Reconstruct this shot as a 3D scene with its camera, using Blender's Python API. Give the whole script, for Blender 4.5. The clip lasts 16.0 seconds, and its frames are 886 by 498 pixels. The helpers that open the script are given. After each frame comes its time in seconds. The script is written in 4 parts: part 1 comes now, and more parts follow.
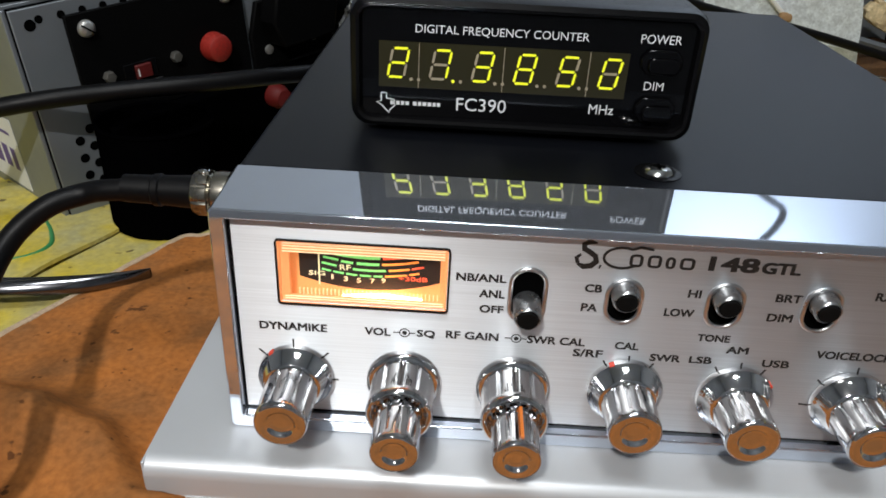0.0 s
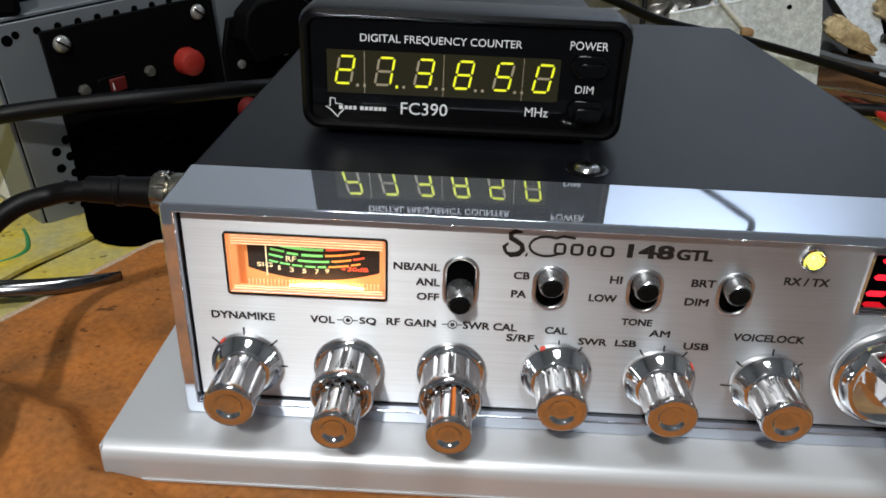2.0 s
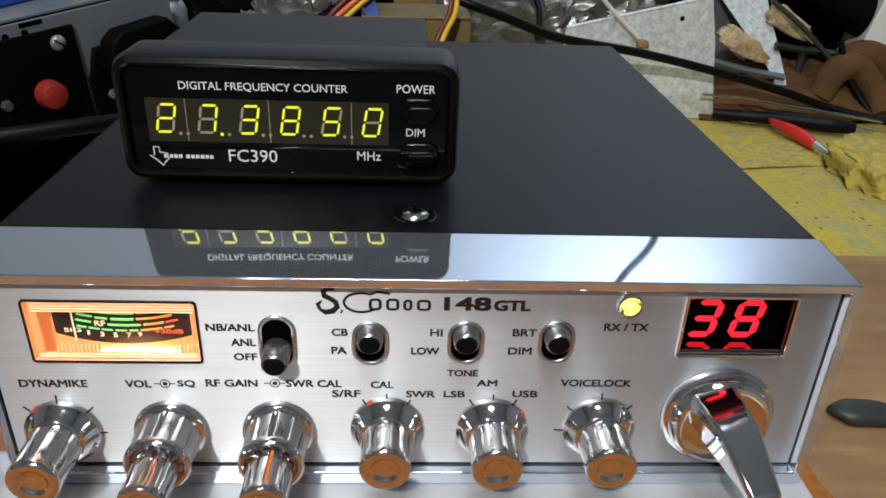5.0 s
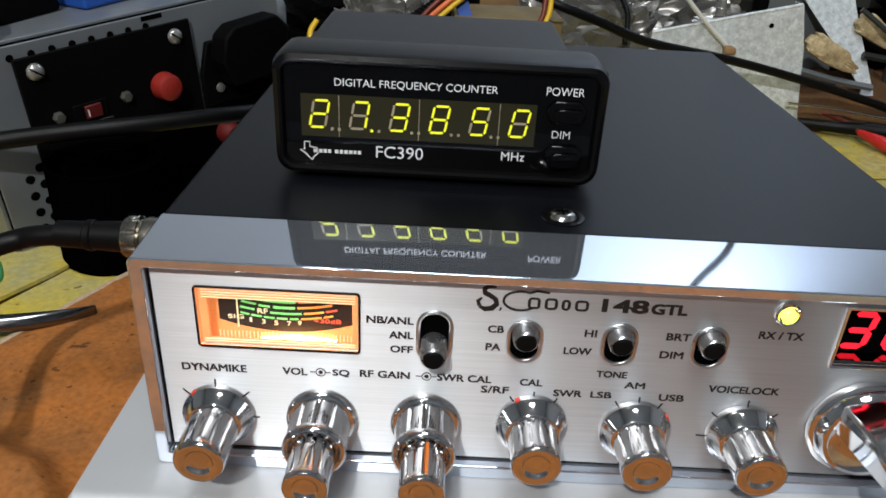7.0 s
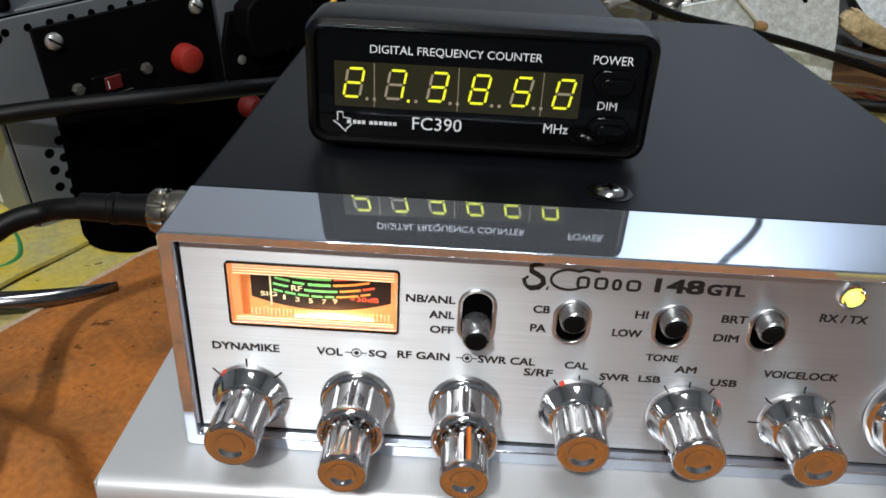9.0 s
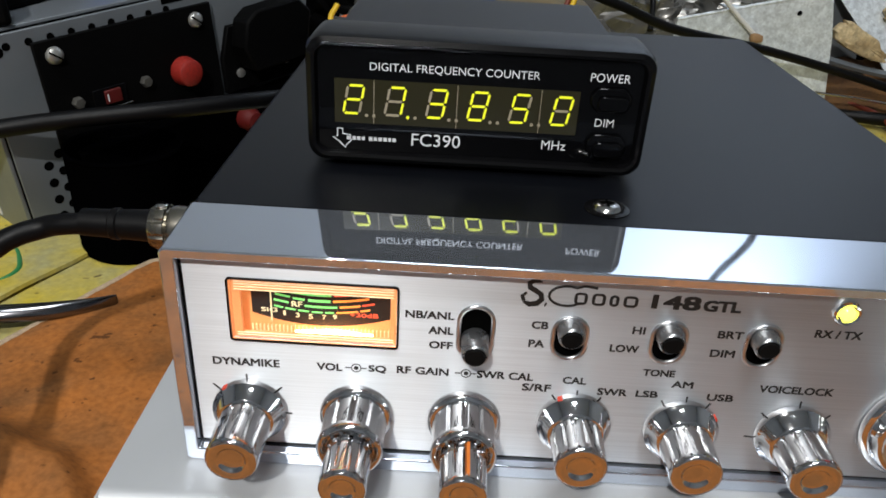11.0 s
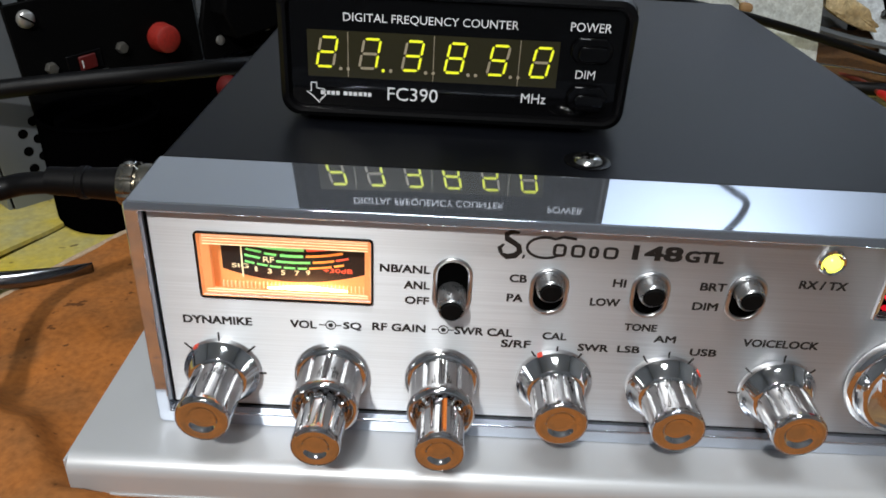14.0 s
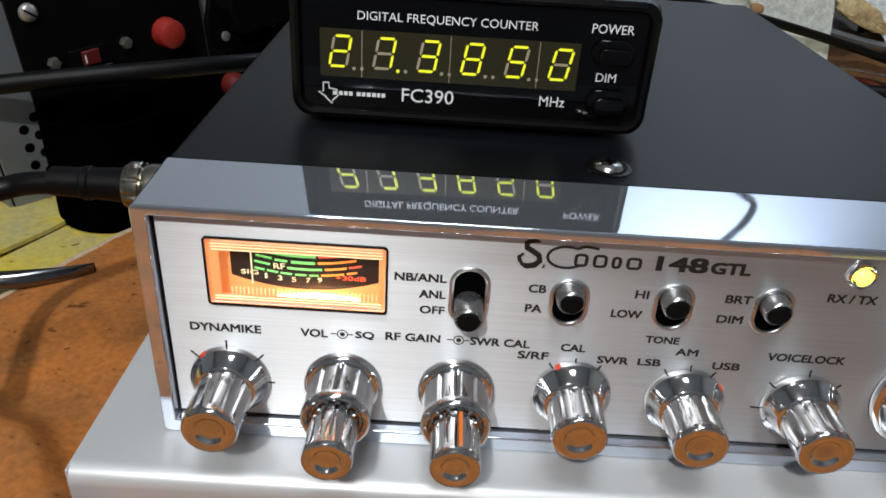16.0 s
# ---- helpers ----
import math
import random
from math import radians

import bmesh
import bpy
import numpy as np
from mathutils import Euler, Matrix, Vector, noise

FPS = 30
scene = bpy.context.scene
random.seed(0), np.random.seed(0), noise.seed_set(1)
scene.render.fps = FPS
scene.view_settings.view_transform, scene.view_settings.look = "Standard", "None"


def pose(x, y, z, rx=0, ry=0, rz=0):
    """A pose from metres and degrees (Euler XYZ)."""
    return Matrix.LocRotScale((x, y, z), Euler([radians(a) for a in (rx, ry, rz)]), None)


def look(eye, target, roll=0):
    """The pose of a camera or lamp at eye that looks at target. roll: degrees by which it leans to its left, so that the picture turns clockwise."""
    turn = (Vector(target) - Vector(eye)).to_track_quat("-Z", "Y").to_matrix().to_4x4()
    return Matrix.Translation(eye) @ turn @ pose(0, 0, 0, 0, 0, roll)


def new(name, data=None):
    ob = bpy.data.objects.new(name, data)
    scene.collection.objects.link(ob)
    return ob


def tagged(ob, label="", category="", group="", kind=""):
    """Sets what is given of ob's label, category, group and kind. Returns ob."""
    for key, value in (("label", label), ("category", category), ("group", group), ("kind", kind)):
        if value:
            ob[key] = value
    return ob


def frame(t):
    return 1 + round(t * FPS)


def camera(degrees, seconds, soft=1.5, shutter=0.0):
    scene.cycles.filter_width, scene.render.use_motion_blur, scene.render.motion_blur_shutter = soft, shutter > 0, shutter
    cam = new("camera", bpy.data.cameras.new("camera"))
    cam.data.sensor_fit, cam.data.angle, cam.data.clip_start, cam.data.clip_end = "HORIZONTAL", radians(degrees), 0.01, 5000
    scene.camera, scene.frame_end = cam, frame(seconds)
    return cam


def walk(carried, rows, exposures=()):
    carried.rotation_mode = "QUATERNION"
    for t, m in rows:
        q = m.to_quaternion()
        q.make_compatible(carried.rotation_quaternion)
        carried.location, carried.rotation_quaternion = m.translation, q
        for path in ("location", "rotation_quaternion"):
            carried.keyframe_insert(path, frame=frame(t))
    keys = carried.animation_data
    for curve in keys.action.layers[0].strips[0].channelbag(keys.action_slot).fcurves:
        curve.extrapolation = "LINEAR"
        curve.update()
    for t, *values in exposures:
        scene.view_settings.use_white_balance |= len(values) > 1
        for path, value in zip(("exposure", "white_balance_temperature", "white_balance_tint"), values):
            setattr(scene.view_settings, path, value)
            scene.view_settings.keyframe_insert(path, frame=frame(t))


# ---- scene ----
cam = camera(60.8, 16.0, soft=1.7)
PATH = [
    (0, (0.05077, -0.14169, 0.15069), (0.04620, 0.12095, 0.00579), 2.90),
    (0.5, (0.05165, -0.14530, 0.14929), (0.04608, 0.11720, 0.00416), 2.75),
    (1, (0.05556, -0.15134, 0.14845), (0.05057, 0.11382, 0.00821), 2.97),
    (1.5, (0.06121, -0.15389, 0.15123), (0.05622, 0.11265, 0.01364), 2.65),
    (2, (0.06491, -0.15471, 0.15089), (0.06145, 0.11176, 0.01311), 2.53),
    (2.5, (0.07279, -0.15112, 0.15033), (0.07454, 0.11535, 0.01254), 2.48),
    (3, (0.08021, -0.14847, 0.15083), (0.08754, 0.11801, 0.01323), 2.49),
    (3.5, (0.08994, -0.14644, 0.15163), (0.10182, 0.11992, 0.01411), 2.38),
    (3.7, (0.09401, -0.14577, 0.15339), (0.10874, 0.12040, 0.01577), 2.37),
    (4.4, (0.09921, -0.14453, 0.15728), (0.11627, 0.12151, 0.01968), 2.30),
    (5.1, (0.09553, -0.14492, 0.16215), (0.10978, 0.12129, 0.02458), 2.31),
    (5.8, (0.08721, -0.14662, 0.16391), (0.09647, 0.11978, 0.02628), 2.41),
    (6, (0.08329, -0.14857, 0.16324), (0.08995, 0.11798, 0.02573), 2.45),
    (6.5, (0.07565, -0.14942, 0.16247), (0.07858, 0.11705, 0.02468), 2.60),
    (7, (0.06754, -0.14715, 0.16150), (0.06896, 0.11913, 0.02331), 3.06),
    (7.5, (0.06808, -0.14669, 0.16100), (0.07133, 0.11931, 0.02231), 3.25),
    (8, (0.06614, -0.14566, 0.16015), (0.06880, 0.11986, 0.02053), 3.43),
    (8.5, (0.06314, -0.14334, 0.15918), (0.06317, 0.12119, 0.01767), 3.29),
    (8.7, (0.06159, -0.14148, 0.15673), (0.06049, 0.12181, 0.01294), 3.21),
    (9.4, (0.05976, -0.13993, 0.15585), (0.05742, 0.12259, 0.01068), 3.09),
    (10.1, (0.05991, -0.14047, 0.15695), (0.05840, 0.12259, 0.01273), 3.09),
    (10.8, (0.05958, -0.14080, 0.15745), (0.05884, 0.12277, 0.01415), 3.21),
    (11, (0.05948, -0.14072, 0.15849), (0.05865, 0.12343, 0.01627), 3.27),
    (11.5, (0.05787, -0.14013, 0.15662), (0.05713, 0.12352, 0.01349), 3.44),
    (12, (0.06051, -0.14180, 0.15292), (0.05989, 0.12075, 0.00778), 3.22),
    (12.5, (0.06381, -0.14171, 0.15156), (0.06531, 0.12030, 0.00545), 3.15),
    (13, (0.06430, -0.14097, 0.15020), (0.06632, 0.12095, 0.00394), 3.15),
    (13.5, (0.06567, -0.14021, 0.15084), (0.06770, 0.12146, 0.00413), 2.98),
    (14, (0.06398, -0.13999, 0.15010), (0.06577, 0.12145, 0.00296), 3.10),
    (14.5, (0.06239, -0.13676, 0.15284), (0.06411, 0.12567, 0.00749), 3.66),
    (15, (0.06093, -0.13330, 0.15274), (0.06358, 0.12889, 0.00697), 4.30),
    (15.5, (0.05882, -0.13535, 0.15123), (0.05963, 0.12636, 0.00457), 3.88),
    (16, (0.05995, -0.13411, 0.14934), (0.06247, 0.12667, 0.00104), 3.80),
]
walk(cam, [(t, look(eye, target, roll)) for t, eye, target, roll in PATH],
     exposures=[(0, 0.07), (2, 0.03), (3.5, 0.0), (6, 0.08), (8, 0.12), (11, 0.09), (13, 0.02), (16, 0.06)])

# ---------------------------------------------------------------- light
world = bpy.data.worlds.new("room_air")
scene.world = world
world.use_nodes = True
world.node_tree.nodes["Background"].inputs[0].default_value = (0.75, 0.85, 1.0, 1)
world.node_tree.nodes["Background"].inputs[1].default_value = 0.02
scene.view_settings.exposure = 0.0


def area_lamp(name, eye, target, size, watts, colour):
    data = bpy.data.lights.new(name, "AREA")
    data.shape, data.size, data.energy, data.color = "DISK", size, watts, colour
    ob = new(name, data)
    ob.matrix_world = look(eye, target)
    return ob


area_lamp("bench_lamp_light", (-0.10, -0.60, 0.66), (0.07, 0.0, 0.03), 0.035, 5.5, (1.0, 0.98, 0.95))
area_lamp("ceiling_light_glow", (0.06, -0.45, 1.66), (0.06, -0.45, 0.0), 0.5, 12.0, (0.93, 0.97, 1.0))
# added lamp, no known fitting: brightens the wall mirrored in the chrome strip
area_lamp("added_wall_fill", (0.74, 1.04, 1.12), (0.50, 1.4, 0.80), 0.6, 6.2, (0.74, 0.85, 1.0))


# ---------------------------------------------------------------- materials
def material(name, colour, rough=0.5, metal=0.0, vary=0.12, grain=0.0, scale=300.0, stretch=(1, 1, 1), bump=0.0,
             stains=None, stain_scale=25.0, aniso=0.0, coat=0.0, emit=None, power=0.0, spec=0.5, rvar=0.2, specks=None):
    m = bpy.data.materials.new(name)
    m.use_nodes = True
    nt = m.node_tree
    b = nt.nodes["Principled BSDF"]
    b.inputs["Roughness"].default_value = rough
    b.inputs["Metallic"].default_value = metal
    b.inputs["Specular IOR Level"].default_value = spec
    b.inputs["Anisotropic"].default_value = aniso
    b.inputs["Coat Weight"].default_value = coat
    co = nt.nodes.new("ShaderNodeTexCoord")
    mp = nt.nodes.new("ShaderNodeMapping")
    mp.inputs["Scale"].default_value = stretch
    nt.links.new(co.outputs["Object"], mp.inputs["Vector"])
    big = nt.nodes.new("ShaderNodeTexNoise")
    big.inputs["Scale"].default_value, big.inputs["Detail"].default_value = stain_scale, 6
    nt.links.new(co.outputs["Object"], big.inputs["Vector"])
    fine = nt.nodes.new("ShaderNodeTexNoise")
    fine.inputs["Scale"].default_value, fine.inputs["Detail"].default_value = scale, 5
    nt.links.new(mp.outputs["Vector"], fine.inputs["Vector"])
    ramp = nt.nodes.new("ShaderNodeMapRange")
    ramp.inputs["From Min"].default_value, ramp.inputs["From Max"].default_value = 0.3, 0.7
    ramp.inputs["To Min"].default_value, ramp.inputs["To Max"].default_value = 0.0, 1.0
    nt.links.new(big.outputs["Fac"], ramp.inputs["Value"])
    mix = nt.nodes.new("ShaderNodeMix")
    mix.data_type = "RGBA"
    other = stains or [c * (1 - vary) for c in colour]
    mix.inputs[6].default_value, mix.inputs[7].default_value = (*colour, 1), (*other, 1)
    nt.links.new(ramp.outputs["Result"], mix.inputs[0])
    last = mix.outputs[2]
    if specks:
        dots = nt.nodes.new("ShaderNodeTexNoise")
        dots.inputs["Scale"].default_value, dots.inputs["Detail"].default_value = specks[0], 2
        nt.links.new(co.outputs["Object"], dots.inputs["Vector"])
        cut = nt.nodes.new("ShaderNodeMapRange")
        cut.inputs["From Min"].default_value, cut.inputs["From Max"].default_value = specks[1], specks[1] + 0.05
        nt.links.new(dots.outputs["Fac"], cut.inputs["Value"])
        spot = nt.nodes.new("ShaderNodeMix")
        spot.data_type = "RGBA"
        spot.inputs[7].default_value = (*specks[2], 1)
        nt.links.new(cut.outputs["Result"], spot.inputs[0])
        nt.links.new(last, spot.inputs[6])
        last = spot.outputs[2]
    if grain:
        g = nt.nodes.new("ShaderNodeMapRange")
        g.inputs["From Min"].default_value, g.inputs["From Max"].default_value = 0.25, 0.75
        g.inputs["To Min"].default_value, g.inputs["To Max"].default_value = 1 - grain, 1 + grain * 0.5
        nt.links.new(fine.outputs["Fac"], g.inputs["Value"])
        mul = nt.nodes.new("ShaderNodeVectorMath")
        mul.operation = "SCALE"
        nt.links.new(last, mul.inputs[0])
        nt.links.new(g.outputs["Result"], mul.inputs["Scale"])
        last = mul.outputs["Vector"]
    nt.links.new(last, b.inputs["Base Color"])
    r = nt.nodes.new("ShaderNodeMapRange")
    r.inputs["To Min"].default_value, r.inputs["To Max"].default_value = rough * (1 - rvar), min(1.0, rough * (1 + rvar))
    nt.links.new(fine.outputs["Fac"], r.inputs["Value"])
    nt.links.new(r.outputs["Result"], b.inputs["Roughness"])
    if bump:
        bp = nt.nodes.new("ShaderNodeBump")
        bp.inputs["Strength"].default_value, bp.inputs["Distance"].default_value = 0.6, bump
        nt.links.new(fine.outputs["Fac"], bp.inputs["Height"])
        nt.links.new(bp.outputs["Normal"], b.inputs["Normal"])
    if emit:
        b.inputs["Emission Color"].default_value, b.inputs["Emission Strength"].default_value = (*emit, 1), power
    return m


def glass(name, tint, rough=0.0):
    m = bpy.data.materials.new(name)
    m.use_nodes = True
    b = m.node_tree.nodes["Principled BSDF"]
    b.inputs["Base Color"].default_value = (*tint, 1)
    b.inputs["Roughness"].default_value = rough
    b.inputs["Transmission Weight"].default_value = 1.0
    b.inputs["IOR"].default_value = 1.2
    return m


CHROME = material("chrome", (0.80, 0.81, 0.83), 0.05, 1.0, vary=0.05, scale=180)
CHROME_SOFT = material("knob_chrome", (0.78, 0.78, 0.79), 0.08, 1.0, vary=0.08, scale=300)
BRUSHED = material("brushed_aluminium", (0.74, 0.77, 0.80), 0.55, 1.0, vary=0.04, grain=0.10, scale=2600, stretch=(0.012, 1, 1), stain_scale=14, aniso=0.84, rvar=0.06)
grain_way = BRUSHED.node_tree.nodes.new("ShaderNodeTangent")
grain_way.direction_type = "UV_MAP"
BRUSHED.node_tree.links.new(grain_way.outputs["Tangent"], BRUSHED.node_tree.nodes["Principled BSDF"].inputs["Tangent"])
STRIP = material("worn_chrome_strip", (0.71, 0.77, 0.87), 0.04, 0.92, vary=0.05, scale=120, bump=0.000006)
COVER = material("black_cover_paint", (0.0036, 0.0042, 0.0062), 0.36, vary=0.3, scale=2500, bump=0.00006, spec=0.19)
SILVER = material("silver_base_paint", (0.56, 0.58, 0.60), 0.38, 0.35, vary=0.10, scale=500, rvar=0.12, bump=0.00001, stain_scale=14)
SMOKED_MIRROR = material("smoked_mirror", (0.34, 0.30, 0.30), 0.06, 1.0, vary=0.1)
INK = material("black_ink", (0.012, 0.012, 0.012), 0.5)
BLACK = material("black_plastic", (0.0035, 0.0035, 0.004), 0.24, vary=0.3, scale=900, bump=0.00001, spec=0.16)
GLOSS = material("gloss_black_face", (0.002, 0.002, 0.0025), 0.05, vary=0.3, spec=0.3)
TIP = material("matt_black_tip", (0.004, 0.004, 0.004), 0.7, spec=0.08)
# glossless black: shade of holes, slots and gaps as colour; also the display window
HOLE = material("recess_shade_black", (0.002, 0.002, 0.002), 0.9, spec=0.0)
WHITE_INK = material("white_ink", (0.75, 0.76, 0.78), 0.5)
RUBBER = material("black_cable_rubber", (0.003, 0.003, 0.0035), 0.45, vary=0.3, scale=700, bump=0.00003, spec=0.17)
STEEL = material("bright_steel", (0.66, 0.66, 0.65), 0.2, 1.0, vary=0.2, scale=500)
RING = material("satin_chrome_ring", (0.66, 0.67, 0.69), 0.3, 1.0, vary=0.1, scale=500)
LEVER = material("satin_lever_metal", (0.46, 0.47, 0.48), 0.28, 0.95, vary=0.15, scale=600)
ORANGE = material("orange_paint", (0.72, 0.20, 0.03), 0.4)
REDMARK = material("red_paint", (0.70, 0.06, 0.03), 0.4)
LIT_YELLOW = material("lit_yellow_segment", (0.6, 0.6, 0.02), 0.4, emit=(0.78, 0.83, 0.02), power=0.62)
UNLIT = material("unlit_segment", (0.38, 0.32, 0.22), 0.5)
LIT_RED = material("lit_red_segment", (0.5, 0.01, 0.02), 0.4, emit=(1.0, 0.012, 0.03), power=1.5)
LIT_LED = material("lit_indicator", (0.6, 0.6, 0.1), 0.2, emit=(0.95, 0.95, 0.12), power=2.2)
LEATHER = material("orange_suede", (0.44, 0.150, 0.032), 0.95, grain=0.3, scale=520, bump=0.00016, stains=(0.24, 0.105, 0.038), stain_scale=48, spec=0.1, specks=(230, 0.675, (0.13, 0.05, 0.018)))
BENCH = material("yellow_mat", (0.56, 0.43, 0.025), 0.75, grain=0.25, scale=420, bump=0.0002, stains=(0.40, 0.37, 0.17), stain_scale=60, specks=(160, 0.67, (0.12, 0.09, 0.03)))
# unseen walls made darker in colour so the chrome mirrors a dimmer room
DIM_WALL = material("dimmed_wall_paint", (0.42, 0.44, 0.46), 0.8, vary=0.15, scale=60, stain_scale=2)
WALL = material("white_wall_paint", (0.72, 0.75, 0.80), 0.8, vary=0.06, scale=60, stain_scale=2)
FLOORM = material("grey_floor", (0.25, 0.24, 0.23), 0.7, vary=0.2, scale=40, stain_scale=3)


# ---------------------------------------------------------------- tools
def mm(*v):
    return Vector(v) * 0.001


def finish(bm, name, mat, smooth=35):
    bmesh.ops.recalc_face_normals(bm, faces=bm.faces)
    me = bpy.data.meshes.new(name)
    bm.to_mesh(me)
    bm.free()
    me.materials.append(mat)
    if smooth:
        for p in me.polygons:
            p.use_smooth = True
        me.set_sharp_from_angle(angle=radians(smooth))
    return me


def part(name, bm, mat, parent, label="", bevel=0.0, at=None, smooth=35, segments=2):
    ob = new(name, finish(bm, name, mat, smooth))
    ob.parent = parent
    if at is not None:
        ob.matrix_basis = at
    if bevel:
        mod = ob.modifiers.new("bevel", "BEVEL")
        mod.width, mod.segments, mod.limit_method, mod.angle_limit = bevel * 0.001, segments, "ANGLE", radians(40)
    if label:
        ob["label"] = label
    return ob


def thing(name, label, category, group="", at=None, kind=""):
    ob = tagged(new(name), label, category, group, kind)
    if at is not None:
        ob.matrix_basis = at
    return ob


def box(x0, x1, y0, y1, z0, z1, bm=None):
    """A box, in millimetres."""
    bm = bm or bmesh.new()
    r = bmesh.ops.create_cube(bm, size=1.0)
    for v in r["verts"]:
        v.co = mm(x0 if v.co.x < 0 else x1, y0 if v.co.y < 0 else y1, z0 if v.co.z < 0 else z1)
    return bm


def lathe(profile, segs=40, flutes=0, depth=0.0, between=(0, 0), bm=None, closed=True):
    """Turned about the y axis from (radius, y) pairs in millimetres; flutes cut grooves between two y values."""
    bm = bm or bmesh.new()
    rings = []
    for r, y in profile:
        ring = []
        for i in range(segs):
            a = 2 * math.pi * i / segs
            k = r
            if flutes and between[0] <= y <= between[1]:
                c = abs(math.sin(a * flutes / 2))
                k = r - depth * max(0.0, 1 - c / 0.5) ** 0.5
            ring.append(bm.verts.new(mm(k * math.cos(a), y, k * math.sin(a))))
        rings.append(ring)
    for a, b in zip(rings, rings[1:]):
        for i in range(segs):
            bm.faces.new((a[i], a[(i + 1) % segs], b[(i + 1) % segs], b[i]))
    if closed:
        for ring in (rings[0], rings[-1]):
            bm.faces.new(ring)
    return bm


def smooth_path(points, steps=10):
    pts = [Vector(p) for p in points]
    ext = [2 * pts[0] - pts[1], *pts, 2 * pts[-1] - pts[-2]]
    out = []
    for a, b, c, d in zip(ext, ext[1:], ext[2:], ext[3:]):
        for k in range(steps):
            s = k / steps
            out.append(0.5 * ((2 * b) + (c - a) * s + (2 * a - 5 * b + 4 * c - d) * s * s + (3 * b - a - 3 * c + d) * s ** 3))
    return [*out, pts[-1]]


def tube(points, radius, segs=14, steps=10, bm=None):
    """A round cable through points, in millimetres; radius a number or one for each point."""
    bm = bm or bmesh.new()
    pts = smooth_path(points, steps) if len(points) > 2 else [Vector(p) for p in points]
    n = len(pts)
    rings, up = [], Vector((0, 0, 1))
    for i, p in enumerate(pts):
        d = (pts[min(i + 1, n - 1)] - pts[max(i - 1, 0)]).normalized()
        if abs(d.dot(up)) > 0.95:
            up = Vector((0, 1, 0)) if abs(d.y) < 0.9 else Vector((1, 0, 0))
        s = d.cross(up).normalized()
        up = s.cross(d).normalized()
        if isinstance(radius, (int, float)):
            r = radius
        else:
            f = i / (n - 1) * (len(radius) - 1)
            k = min(int(f), len(radius) - 2)
            r = radius[k] + (radius[k + 1] - radius[k]) * (f - k)
        rings.append([bm.verts.new((p + r * (math.cos(a) * s + math.sin(a) * up)) * 0.001)
                      for a in (2 * math.pi * j / segs for j in range(segs))])
    for a, b in zip(rings, rings[1:]):
        for j in range(segs):
            bm.faces.new((a[j], a[(j + 1) % segs], b[(j + 1) % segs], b[j]))
    bm.faces.new(rings[0])
    bm.faces.new(rings[-1])
    return bm


def prism(outline, y0, y1, bm=None):
    """An outline of (x, z) in millimetres, pushed from y0 to y1."""
    bm = bm or bmesh.new()
    a = [bm.verts.new(mm(x, y0, z)) for x, z in outline]
    b = [bm.verts.new(mm(x, y1, z)) for x, z in outline]
    bm.faces.new(a)
    bm.faces.new(b)
    n = len(a)
    for i in range(n):
        bm.faces.new((a[i], a[(i + 1) % n], b[(i + 1) % n], b[i]))
    return bm


def ring_prism(outer, inner, y0, y1, bm=None):
    """A frame between two outlines with the same number of corners."""
    bm = bm or bmesh.new()
    n = len(outer)
    v = [[bm.verts.new(mm(x, y, z)) for x, z in line] for line in (outer, inner) for y in (y0, y1)]
    oa, ob_, ia, ib = v
    for i in range(n):
        j = (i + 1) % n
        bm.faces.new((oa[i], oa[j], ia[j], ia[i]))
        bm.faces.new((ob_[i], ob_[j], ib[j], ib[i]))
        bm.faces.new((oa[i], oa[j], ob_[j], ob_[i]))
        bm.faces.new((ia[i], ia[j], ib[j], ib[i]))
    return bm


def rounded(x0, x1, z0, z1, r, steps=6):
    out = []
    for cx, cz, a0 in ((x1 - r, z1 - r, 0), (x0 + r, z1 - r, 90), (x0 + r, z0 + r, 180), (x1 - r, z0 + r, 270)):
        for k in range(steps + 1):
            a = radians(a0 + 90 * k / steps)
            out.append((cx + r * math.cos(a), cz + r * math.sin(a)))
    return out


def lettering(text, x0, x1, z0, z1, mat, parent, y=-0.06, label="", bold=0.0, slant=0.0):
    """A word in relief facing -y, filling x0 to x1 and z0 to z1 in millimetres."""
    cu = bpy.data.curves.new("lettering", "FONT")
    cu.body, cu.size, cu.extrude, cu.shear = text, 1.0, 0.02, slant
    cu.resolution_u = 3
    tmp = bpy.data.objects.new("lettering_source", cu)
    me = bpy.data.meshes.new_from_object(tmp)
    bpy.data.objects.remove(tmp)
    bpy.data.curves.remove(cu)
    xs, ys = [v.co.x for v in me.vertices], [v.co.y for v in me.vertices]
    ax, bx, ay, by = min(xs), max(xs), min(ys), max(ys)
    for v in me.vertices:
        v.co = mm(x0 + (v.co.x - ax) / (bx - ax) * (x1 - x0), y - v.co.z * 1.5, z0 + (v.co.y - ay) / (by - ay) * (z1 - z0))
    if bold:
        bm, out = bmesh.new(), bmesh.new()
        bm.from_mesh(me)
        for k, (dx, dz) in enumerate(((1, 0.6), (-1, 0.6), (1, -0.6), (-1, -0.6))):
            old = {v: out.verts.new(v.co + mm(dx * bold, -0.004 * k, dz * bold)) for v in bm.verts}
            for f in bm.faces:
                out.faces.new([old[v] for v in f.verts])
        out.to_mesh(me)
        bm.free()
        out.free()
    me.name = "lettering"
    me.materials.clear()
    me.materials.append(mat)
    ob = new("lettering", me)
    ob.parent = parent
    ob["label"] = label or "printed word " + text
    return ob


